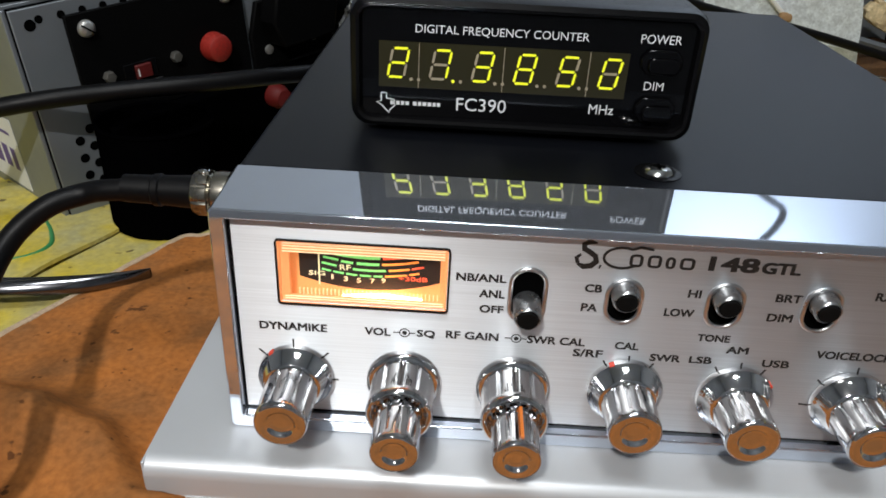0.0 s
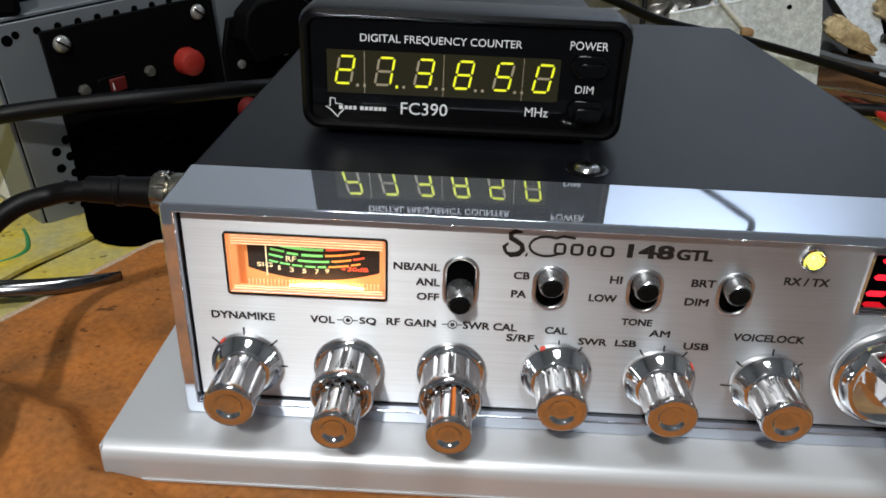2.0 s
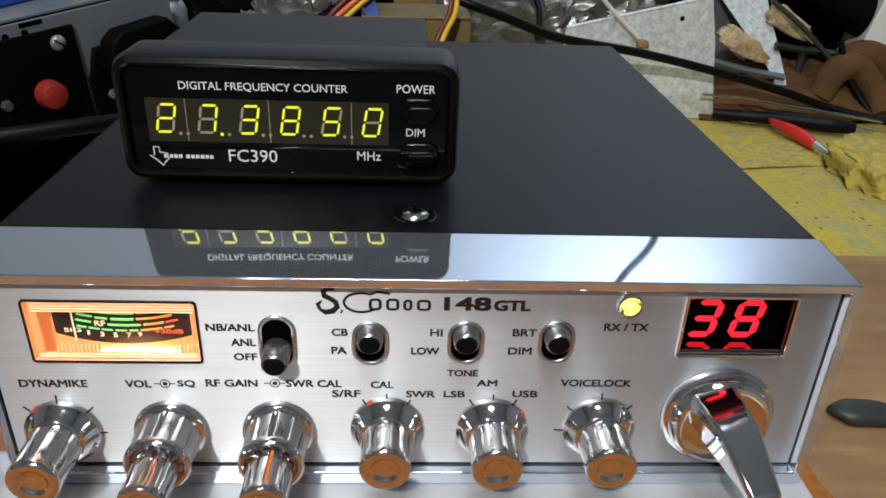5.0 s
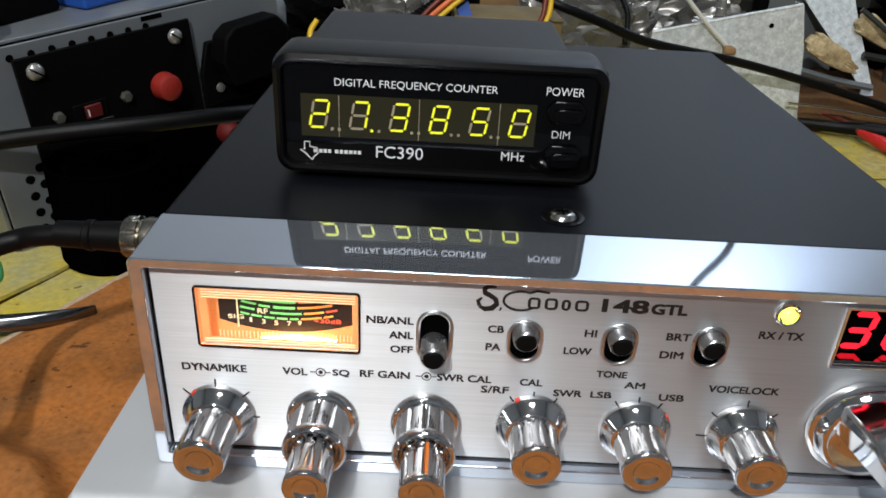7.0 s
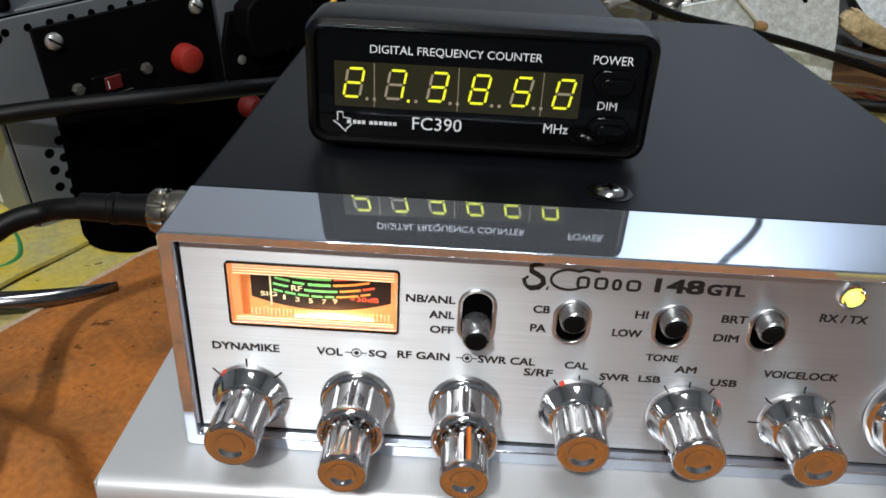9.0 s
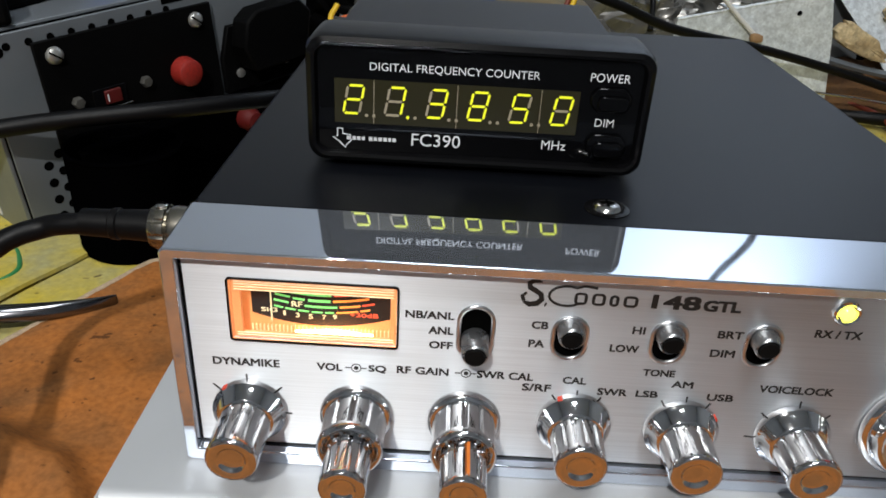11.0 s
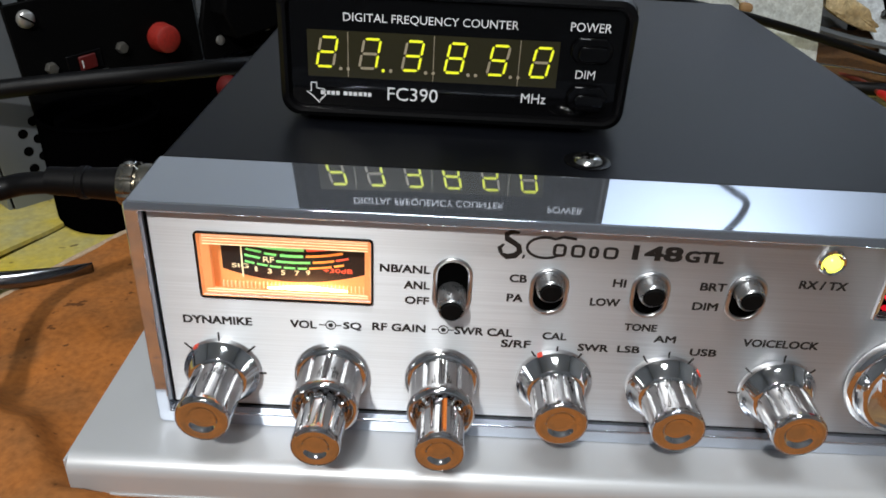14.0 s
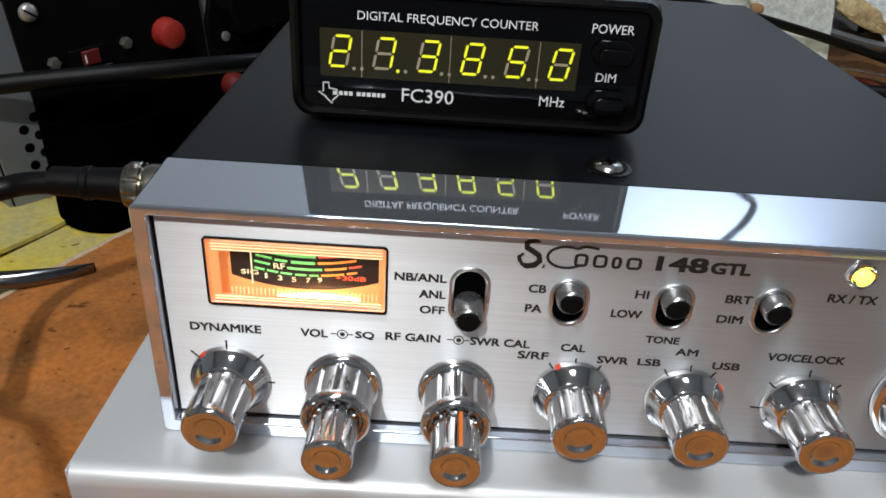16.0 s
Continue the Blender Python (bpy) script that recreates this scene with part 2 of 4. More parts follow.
def stroke(points, width, y0, y1, bm=None):
    """A flat line of a width through (x, z) points, in millimetres; the width may change along it."""
    bm = bm or bmesh.new()
    pts = [Vector((x, 0, z)) for x, z in points]
    n = len(pts)
    left, right = [], []
    for i, p in enumerate(pts):
        d = (pts[min(i + 1, n - 1)] - pts[max(i - 1, 0)]).normalized()
        w = width[i] if isinstance(width, (list, tuple)) else width
        s = Vector((-d.z, 0, d.x)) * w / 2
        left.append(p + s)
        right.append(p - s)
    rows = [[bm.verts.new(mm(q.x, y, q.z)) for q in side] for y in (y0, y1) for side in (left, right)]
    la, ra, lb, rb = rows
    for i in range(n - 1):
        bm.faces.new((la[i], la[i + 1], ra[i + 1], ra[i]))
        bm.faces.new((lb[i], lb[i + 1], rb[i + 1], rb[i]))
        bm.faces.new((la[i], la[i + 1], lb[i + 1], lb[i]))
        bm.faces.new((ra[i], ra[i + 1], rb[i + 1], rb[i]))
    bm.faces.new((la[0], ra[0], rb[0], lb[0]))
    bm.faces.new((la[-1], ra[-1], rb[-1], lb[-1]))
    return bm


SEGMENTS = {"0": "abcdef", "2": "abdeg", "3": "abcdg", "5": "acdfg", "7": "abc", "8": "abcdefg"}


def digit(x0, x1, z0, z1, w, which, y0, y1, slant=0.1, gap=0.42, bm=None):
    """The named bars of a seven-segment figure, in millimetres."""
    bm = bm or bmesh.new()
    zm, g = (z0 + z1) / 2, w * gap
    bars = {"a": (x0, z1, x1, z1), "d": (x0, z0, x1, z0), "g": (x0, zm, x1, zm), "f": (x0, zm, x0, z1), "e": (x0, z0, x0, zm),
            "b": (x1, zm, x1, z1), "c": (x1, z0, x1, zm)}
    for k in which:
        xa, za, xb, zb = bars[k]
        if za == zb:
            o = [(xa + g, za), (xa + w / 2 + g, za + w / 2), (xb - w / 2 - g, za + w / 2), (xb - g, za), (xb - w / 2 - g, za - w / 2), (xa + w / 2 + g, za - w / 2)]
        else:
            o = [(xa, za + g), (xa + w / 2, za + w / 2 + g), (xa + w / 2, zb - w / 2 - g), (xa, zb - g), (xa - w / 2, zb - w / 2 - g), (xa - w / 2, za + w / 2 + g)]
        prism([(x + (z - z0) * slant, z) for x, z in o], y0, y1, bm)
    return bm


# ---------------------------------------------------------------- room
def room():
    floor = tagged(new("floor", finish(box(-1500, 1500, -1600, 1400, -800, -760), "floor", FLOORM)), "plain grey workshop floor", "floor", kind="structure")
    # all but the north wall take the darkened colour, for dimmer reflections
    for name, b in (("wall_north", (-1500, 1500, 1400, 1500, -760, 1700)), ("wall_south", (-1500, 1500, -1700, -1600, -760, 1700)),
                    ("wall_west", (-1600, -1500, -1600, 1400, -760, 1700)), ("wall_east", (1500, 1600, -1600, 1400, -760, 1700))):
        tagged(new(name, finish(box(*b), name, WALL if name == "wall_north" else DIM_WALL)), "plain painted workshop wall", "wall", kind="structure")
    tagged(new("ceiling", finish(box(-1500, 1500, -1600, 1400, 1700, 1750), "ceiling", WALL)), "plain white painted ceiling", "ceiling", kind="structure")


room()


def workbench():
    t = thing("workbench", "workbench covered with a stained yellow mat", "workbench")
    part("benchtop", box(-900, 1000, -140, 900, -32, 6), BENCH, t, "stained yellow mat on the top", bevel=2)
    for x in (-880, 940):
        for y in (-120, 840):
            part("leg", box(x, x + 40, y, y + 40, -760, -32), FLOORM, t)


workbench()


# ---------------------------------------------------------------- radio
radio = thing("cb_radio", "chrome and brushed aluminium radio with black cover", "radio")


def radio_body():
    # cover: a lid with folded sides
    part("cover", box(-0.6, 198.6, 18.4, 236, 26, 81.2), COVER, radio, "black painted steel cover", bevel=1.2, segments=3)
    # chrome bezel: frame round the panel, its top strip falling a little to the front
    bm = ring_prism(rounded(-1, 199, 21.5, 81.6, 1.4), rounded(2.1, 196.4, 25.2, 78.2, 0.5), -3.0, 18.4)
    for v in bm.verts:
        if v.co.z > 0.0795 and v.co.y < 0:
            v.co.z -= 0.0011
    part("bezel", bm, STRIP, radio, "mirror chrome bezel", bevel=0.4, segments=3)
    # brushed panel with openings for the meter and the display
    xs, zs = (2.6, 12.6, 49.4, 160.6, 185.8, 196.0), (25.9, 57.0, 60.0, 72.1, 75.6, 77.9)
    bm = bmesh.new()
    grid = [[bm.verts.new(mm(x, 0, z)) for x in xs] for z in zs]
    for j in range(5):
        for i in range(5):
            if (i == 1 and j in (1, 2)) or (i == 3 and j in (2, 3)):
                continue
            bm.faces.new((grid[j][i], grid[j][i + 1], grid[j + 1][i + 1], grid[j + 1][i]))
    back = bmesh.ops.extrude_face_region(bm, geom=bm.faces[:])
    for v in back["geom"]:
        if isinstance(v, bmesh.types.BMVert):
            v.co.y += 0.0008
    uv = bm.loops.layers.uv.new("grain")
    for f in bm.faces:
        for l in f.loops:
            l[uv].uv = (l.vert.co.z * 10, l.vert.co.x * 10 + l.vert.co.y)
    p = part("front_panel", bm, BRUSHED, radio, "brushed aluminium front panel", smooth=0)
    gap = box(-0.5, 198.5, 6.6, 7.4, 23, 79.5)
    part("panel_gap", gap, HOLE, radio, "black gap round the panel")
    return p


panel = radio_body()


def panel_print():
    k = INK
    for text, x0, x1, z0, z1 in (
            ("DYNAMIKE", 7.2, 22.6, 49.0, 51.0), ("VOL", 31.4, 37.2, 49.0, 51.0), ("SQ", 43.4, 47.4, 49.0, 51.1),
            ("RF GAIN", 50.0, 61.9, 49.4, 51.4), ("SWR CAL", 68.6, 81.6, 49.4, 51.4), ("NB/ANL", 51.6, 62.4, 65.0, 66.9),
            ("ANL", 56.9, 62.4, 61.0, 62.9), ("OFF", 57.2, 62.4, 57.0, 58.9), ("CB", 79.8, 83.4, 64.0, 65.9), ("PA", 79.6, 83.0, 59.0, 60.9),
            ("HI", 102.3, 105.0, 64.1, 66.0), ("LOW", 98.0, 104.4, 59.0, 60.9), ("BRT", 121.3, 126.8, 64.3, 66.2), ("DIM", 120.6, 126.0, 59.2, 61.1),
            ("CAL", 88.6, 93.9, 49.2, 51.1), ("S/RF", 79.4, 86.0, 46.5, 48.5), ("SWR", 97.0, 103.8, 46.5, 48.4), ("LSB", 106.0, 111.0, 46.6, 48.4),
            ("TONE", 106.6, 113.8, 52.8, 54.6), ("AM", 113.8, 118.6, 49.9, 51.7), ("USB", 122.6, 128.6, 46.7, 48.6), ("VOICELOCK", 134.0, 151.0, 50.0, 52.0),
            ("RX / TX", 142.4, 152.6, 66.0, 68.0), ("NOR", 7.0, 12.5, 27.8, 29.4)):
        lettering(text, x0, x1, z0, z1, k, panel, bold=0.09, label="black printed word " + text)
    lettering("148", 105.4, 115.6, 71.2, 74.5, k, panel, bold=0.26)
    lettering("GTL", 116.6, 124.6, 71.2, 73.8, k, panel, bold=0.2)
    # the maker's mark: plain strokes in place of a snake and a script word
    bm = stroke([(77.2, 71.0), (78.6, 70.3), (80.2, 70.6), (81.2, 71.7), (80.9, 73.0), (79.6, 73.9), (78.4, 74.6), (78.2, 75.7), (79.2, 76.4), (80.9, 76.2)],
                [0.6, 1.3, 1.4, 1.3, 1.2, 1.2, 1.3, 1.2, 1.2, 0.4], -0.10, -0.02)
    stroke([(77.3, 71.2), (76.9, 72.4), (77.8, 73.3)], [0.9, 0.9, 0.5], -0.105, -0.02, bm)
    stroke([(82.3, 70.9), (82.0, 70.0)], [0.5, 0.3], -0.105, -0.02, bm)
    part("emblem", bm, k, panel, "black curled emblem")
    c = [(86.6 + 3.9 * math.cos(radians(a)), 72.9 + 2.5 * math.sin(radians(a))) for a in range(60, 320, 18)]
    bm = stroke([(93.0, 75.3), (90.2, 75.7), *c, (90.0, 71.3)], 0.6, -0.10, -0.02)
    for x, w, top in ((89.7, 2.9, 74.0), (93.6, 3.0, 74.0), (97.0, 2.1, 73.8), (100.6, 3.2, 73.8)):
        o = rounded(x - w / 2, x + w / 2, 70.9, top, 1.0)
        i = rounded(x - w / 2 + 0.7, x + w / 2 - 0.7, 71.5, top - 0.6, 0.3)
        ring_prism(o, i, -0.09, -0.02, bm)
    part("emblem", bm, k, panel, "black script mark drawn as plain strokes")
    for x, z in ((40.5, 50.1), (66.0, 50.4)):
        bm = lathe([(0.55, -0.1), (0.55, -0.02)], 14)
        bmesh.ops.translate(bm, verts=bm.verts, vec=mm(x, 0, z))
        circ = [(x + 1.1 * math.cos(radians(a)), z + 1.1 * math.sin(radians(a))) for a in range(0, 361, 20)]
        stroke(circ, 0.22, -0.1, -0.02, bm)
        stroke([(x - 2.6, z), (x - 1.1, z)], 0.22, -0.1, -0.02, bm)
        stroke([(x + 1.1, z), (x + 2.4, z)], 0.22, -0.1, -0.02, bm)
        part("printed_symbol", bm, k, panel, "black printed ring and dot")
    for x, z, marks in ((14.7, 35, ((-45, 11.2), (0, 11.2), (45, 11.2), (88, 10.0))), (92.3, 35.3, ((-29, 11.6), (0, 11.8), (29, 11.6))),
                        (118, 35.5, ((-29, 11.6), (0, 11.6), (29, 11.6))), (144.5, 35.7, ((-85, 10.5), (-45, 11.4), (0, 12.0), (42, 11.4)))):
        for a, r in marks:
            s, c_ = math.sin(radians(a)), math.cos(radians(a))
            part("dial_mark", stroke([(x + s * (r - 1.8), z + c_ * (r - 1.8)), (x + s * (r + 0.3), z + c_ * (r + 0.3))], 0.42, -0.1, -0.02), k, panel, "black printed dial mark")


panel_print()


def dish(r, y):
    """Profile of a rounded rim with a small bowl in it."""
    return [(r * 0.97, y + 2.6), (r, y + 1.0), (r * 0.99, y + 0.55), (r * 0.955, y + 0.2), (r * 0.90, y + 0.02), (r * 0.84, y - 0.02), (r * 0.77, y + 0.04), (r * 0.69, y + 0.14),
            (r * 0.63, y + 0.20), (r * 0.595, y + 0.28), (r * 0.56, y + 0.44), (r * 0.52, y + 0.68), (r * 0.475, y + 0.86), (r * 0.42, y + 0.95), (r * 0.2, y + 0.98), (0.15, y + 0.98)]


def chrome_knob(x, z, turn=0, mark=None, end=-15.7):
    t = part("knob", lathe([(8.7, -0.25), (8.85, -0.6), (8.75, -1.9), (8.45, -2.25), (8.0, -2.7), (6.75, -5.3), (6.3, -5.6), (2, -5.6)], 64), CHROME_SOFT, radio,
             "chrome fluted knob on a cone skirt", at=pose(x * 0.001, 0, z * 0.001, 0, turn, 0))
    part("grip", lathe([(5.9, -5.2), (6.05, -5.5), (6.05, -6.1), (6.0, -9.5), (5.9, end + 1.7), (5.95, end + 1.1), (5.88, end + 0.3), (5.7, end), (5.5, end + 0.4), (5.3, end + 3)], 280, 14, 0.6, (end + 1.5, -5.9)), CHROME_SOFT, t)
    part("end_cap", lathe(dish(5.8, end - 0.2), 56), CHROME_SOFT, t, "dished mirror end")
    if mark:
        part("marker", box(-0.6, 0.6, -2.1, -0.7, 8.4, 8.95), mark, t, "painted pointer line")
    return t


def double_knob(x, z, mark=None):
    t = part("knob", lathe([(8.5, -0.25), (8.7, -0.7), (8.6, -2.0), (8.2, -2.5), (7.6, -2.8), (3, -2.8)], 64), CHROME_SOFT, radio, "chrome double knob",
             at=pose(x * 0.001, 0, z * 0.001))
    part("outer_grip", lathe([(7.3, -2.6), (7.5, -3.1), (7.5, -3.8), (7.3, -11.0), (7.35, -11.4), (7.55, -11.8), (7.6, -12.4), (7.5, -13.0), (7.2, -13.55), (6.75, -13.8), (6.3, -13.6), (5.95, -13.1), (5.7, -12.6), (5.45, -12.3), (4.6, -12.2)], 240, 12, 0.55, (-11.2, -3.6)), CHROME_SOFT, t)
    part("inner_grip", lathe([(5.2, -8.6), (5.3, -13.0), (5.3, -13.6), (5.15, -23.2), (5.25, -23.8), (5.2, -24.6), (5.05, -24.9), (4.85, -24.6), (4.5, -21.5)], 260, 13, 0.5, (-23.4, -12.8)), CHROME_SOFT, t)
    part("end_cap", lathe(dish(5.1, -25.1), 52), CHROME_SOFT, t, "dished mirror end")
    if mark:
        part("marker", box(0.5, 1.2, -23.0, -13.8, 4.7, 5.35), mark, t, "orange pointer line")
    return t


chrome_knob(15.1, 36.4, -38, REDMARK, -18.0)
double_knob(40.6, 36.8)
double_knob(66.3, 36.9, ORANGE)
chrome_knob(92.4, 38.0, -28, REDMARK)
chrome_knob(118.0, 37.8, 55, REDMARK)
chrome_knob(144.4, 38.2, 10)


def channel_knob():
    t = part("channel_knob", lathe([(13.6, -0.3), (13.8, -0.9), (13.6, -2.0), (13.0, -2.5), (12.6, -2.6), (11.9, -4.6), (11.3, -5.2), (10.4, -5.3), (9.8, -4.9), (5, -4.6)], 72), CHROME_SOFT, radio,
             "large chrome channel selector with a bar grip", at=pose(0.1735, 0, 0.0422, 0, -16, 0))
    bm = bmesh.new()
    rows = []
    for y, dx, ht, hm, zt, drop, zb in ((-4.4, -1.2, 4.9, 6.2, 11.4, 3.0, 2.0), (-10, -0.7, 4.6, 5.7, 10.6, 2.6, 0.8), (-16.6, 0.0, 4.2, 4.8, 9.4, 1.8, -0.6), (-28.6, 0.8, 3.1, 3.4, 0.2, 0.8, -1.8)):
        rows.append([bm.verts.new(mm(x + dx, y, z)) for x, z in ((-hm, zb), (hm, zb), (hm, zt - drop), (ht, zt), (-ht, zt), (-hm, zt - drop))])
    for a, b in zip(rows, rows[1:]):
        for i in range(6):
            bm.faces.new((a[i], a[(i + 1) % 6], b[(i + 1) % 6], b[i]))
    bm.faces.new(rows[0])
    bm.faces.new(rows[-1])
    part("bar_grip", bm, CHROME_SOFT, t, "tapered chrome bar", bevel=0.8, segments=4, smooth=14)


channel_knob()


def slide_switch(x, z, h, lever_z, length, tilt=0):
    o, i = rounded(x - 4.3, x + 4.3, z - h / 2, z + h / 2, 4.2), rounded(x - 3.3, x + 3.3, z - h / 2 + 1, z + h / 2 - 1, 3.2)
    t = part("toggle_switch", ring_prism(o, i, -0.9, -0.02), RING, radio, "chrome ringed toggle switch", bevel=0.46, segments=4)
    part("slot", prism(rounded(x - 3.6, x + 3.6, z - h / 2 + 0.7, z + h / 2 - 0.7, 3.4), -0.16, -0.03), HOLE, t, "black slot")
    m = pose(x * 0.001, -0.0002, lever_z * 0.001, tilt, 0, 0)
    lv = part("lever", lathe([(3.15, 0), (3.1, -length * 0.5), (3.0, -length + 0.7), (2.85, -length + 0.25), (2.6, -length), (2.4, -length + 0.1), (2.2, -length + 0.6)], 36), LEVER, t, "satin metal lever", at=m)
    part("tip", lathe([(2.3, 0.5), (2.3, -0.2), (2.1, -0.45), (1.5, -0.55), (0.4, -0.5)], 28), TIP, lv, "black lever tip", at=pose(0, -length * 0.001, 0))


slide_switch(67.4, 62.2, 14.6, 60.4, 6.4, 5)
slide_switch(88.5, 62.2, 11.8, 64.4, 3.6, 8)
slide_switch(110.5, 62.6, 11.8, 64.6, 3.6, 8)
slide_switch(131.5, 63.0, 11.8, 64.8, 3.6, 8)


def signal_meter():
    x0, x1, z0, z1 = 11.9, 50.1, 56.3, 72.8
    t = part("signal_meter", ring_prism(rounded(x0, x1, z0, z1, 0.9), rounded(x0 + 0.35, x1 - 0.35, z0 + 0.35, z1 - 0.35, 0.7), -0.6, -0.02), BLACK, radio, "lit signal meter with a black scale")
    # own glow of plastic, plate, ribs and scale stands in for the meter lamp
    glow = material("glowing_amber_plastic", (0.70, 0.25, 0.09), 0.3, vary=0.25, scale=350, emit=(1.0, 0.36, 0.13), power=0.32)
    plate = material("lit_meter_plate", (0.75, 0.33, 0.12), 0.5, vary=0.25, scale=300, emit=(1.0, 0.42, 0.12), power=0.28)
    rib = material("glowing_amber_rib", (0.90, 0.62, 0.40), 0.15, vary=0.1, scale=900, emit=(1.0, 0.62, 0.34), power=0.30)
    bulb = material("lit_bulb", (1.0, 0.8, 0.5), 0.3, emit=(1.0, 0.62, 0.28), power=15.0)
    green = material("lit_green_scale", (0.2, 0.7, 0.2), 0.5, emit=(0.22, 0.80, 0.20), power=0.55)
    red = material("lit_red_scale", (0.7, 0.1, 0.05), 0.5, emit=(1.0, 0.10, 0.04), power=0.7)
    amber = material("lit_amber_scale", (0.8, 0.3, 0.05), 0.5, emit=(1.0, 0.30, 0.06), power=0.75)
    pale = material("lit_pale_scale", (0.7, 0.6, 0.4), 0.5, emit=(0.95, 0.85, 0.5), power=0.5)
    # amber box: four sloping walls back to the plate
    bm = bmesh.new()
    a = [bm.verts.new(mm(x, -0.3, z)) for x, z in ((x0 + 0.5, z0 + 0.5), (x1 - 0.5, z0 + 0.5), (x1 - 0.5, z1 - 0.5), (x0 + 0.5, z1 - 0.5))]
    m_ = [bm.verts.new(mm(x, 1.2, z)) for x, z in ((x0 + 1.5, z0 + 0.7), (x1 - 1.5, z0 + 0.7), (x1 - 1.5, z1 - 1.8), (x0 + 1.5, z1 - 1.8))]
    b_ = [bm.verts.new(mm(x, 4.2, z)) for x, z in ((13.9, 56.2), (48.4, 56.2), (48.4, 70.2), (13.9, 70.2))]
    for p, q in ((a, m_), (m_, b_)):
        for i in range(4):
            bm.faces.new((p[i], p[(i + 1) % 4], q[(i + 1) % 4], q[i]))
    part("amber_surround", bm, glow, t, "amber plastic surround", smooth=0)
    part("plate", box(13.4, 48.9, 4.15, 4.6, 55.8, 70.6), plate, t, "lit amber plate")
    band = part("lens_frame", ring_prism(rounded(12.5, 49.5, 56.9, 72.2, 0.5), rounded(14.8, 48.2, 58.3, 69.3, 0.4), 0.4, 1.3), glow, t, "clear amber lens frame", bevel=0.25)
    # ribs get their whitish glints from emission
    for z in (71.5, 70.9, 70.2, 69.5, 57.5, 58.1):
        part("lens_rib", tube([(13.4, 0.4, z), (48.9, 0.4, z)], 0.16, 8), rib, t, "clear moulded rib")
    for k in range(36):
        x = 16 + 31.5 * k / 35
        part("moulded_tooth", box(x - 0.12, x + 0.12, 3.5, 4.1, 56.4, 58.2), rib, t)
    part("bulb", tube([(26, 3.3, 57.0), (35, 3.3, 57.2), (44, 3.3, 57.0)], [0.3, 0.9, 0.3], 10), bulb, t, "glowing meter lamp")

    def sag(x, lift):
        return 58.6 + lift + 2.8 * ((x - 32) / 15.9) ** 2
    low = [(16.1 + 31.8 * k / 20, sag(16.1 + 31.8 * k / 20, 0)) for k in range(21)]
    part("scale", prism([(16.1, 69.6), *low, (47.9, 69.6)], 4.0, 4.12), INK, t, "black meter scale")
    for a_, b2, lift, w, mat in ((21.2, 23.3, 3.65, 0.5, green), (23.8, 26.2, 3.65, 0.5, green), (26.7, 29.2, 3.65, 0.5, green), (29.8, 32.3, 3.65, 0.5, green), (32.9, 34.9, 3.65, 0.5, green),
                                 (35.5, 40.4, 3.65, 0.5, amber), (41.0, 43.2, 3.65, 0.5, amber), (21.2, 24.6, 5.3, 0.55, green), (28.2, 35.7, 5.1, 0.6, green), (36.3, 41.0, 5.1, 0.55, amber),
                                 (41.5, 44.2, 5.1, 0.5, red), (21.6, 25.0, 6.9, 0.6, green), (25.6, 28.3, 6.7, 0.6, green), (29.1, 34.2, 6.7, 0.75, green), (34.8, 43.0, 6.7, 0.6, amber),
                                 (24.0, 34.4, 8.3, 0.8, green), (35.0, 43.0, 8.3, 0.7, red)):
        p = [(x, sag(x, lift)) for x in (a_ + (b2 - a_) * k / 6 for k in range(7))]
        part("scale_bar", stroke(p, w * 0.85, 3.86, 3.98), mat, t)
    for text, a_, b2, zc, h, mat in (("SIG", 18.2, 21.9, 62.3, 1.1, pale), ("1", 23.3, 23.8, 61.6, 1.2, pale), ("3", 26.1, 27.0, 61.2, 1.2, pale), ("5", 29.1, 30.0, 61.0, 1.2, pale),
                                     ("7", 32.2, 33.1, 61.0, 1.2, pale), ("9", 34.7, 35.6, 61.25, 1.2, pale), ("RF", 25.3, 27.7, 64.15, 1.4, pale), ("+30dB", 38.6, 45.1, 62.1, 1.1, red)):
        lettering(text, a_, b2, zc - h / 2, zc + h / 2, mat, t, y=3.95, label="lit scale figure " + text, bold=0.025)
    part("needle", box(20.55, 20.85, 3.3, 3.5, 59.7, 68.4), pale, t, "pale needle")
    cover = part("lens", box(x0 + 0.6, x1 - 0.6, -0.55, -0.4, z0 + 0.6, z1 - 0.6), glass("clear_lens", (1, 1, 1)), t, "clear plastic lens")
    cover.visible_shadow = False


signal_meter()


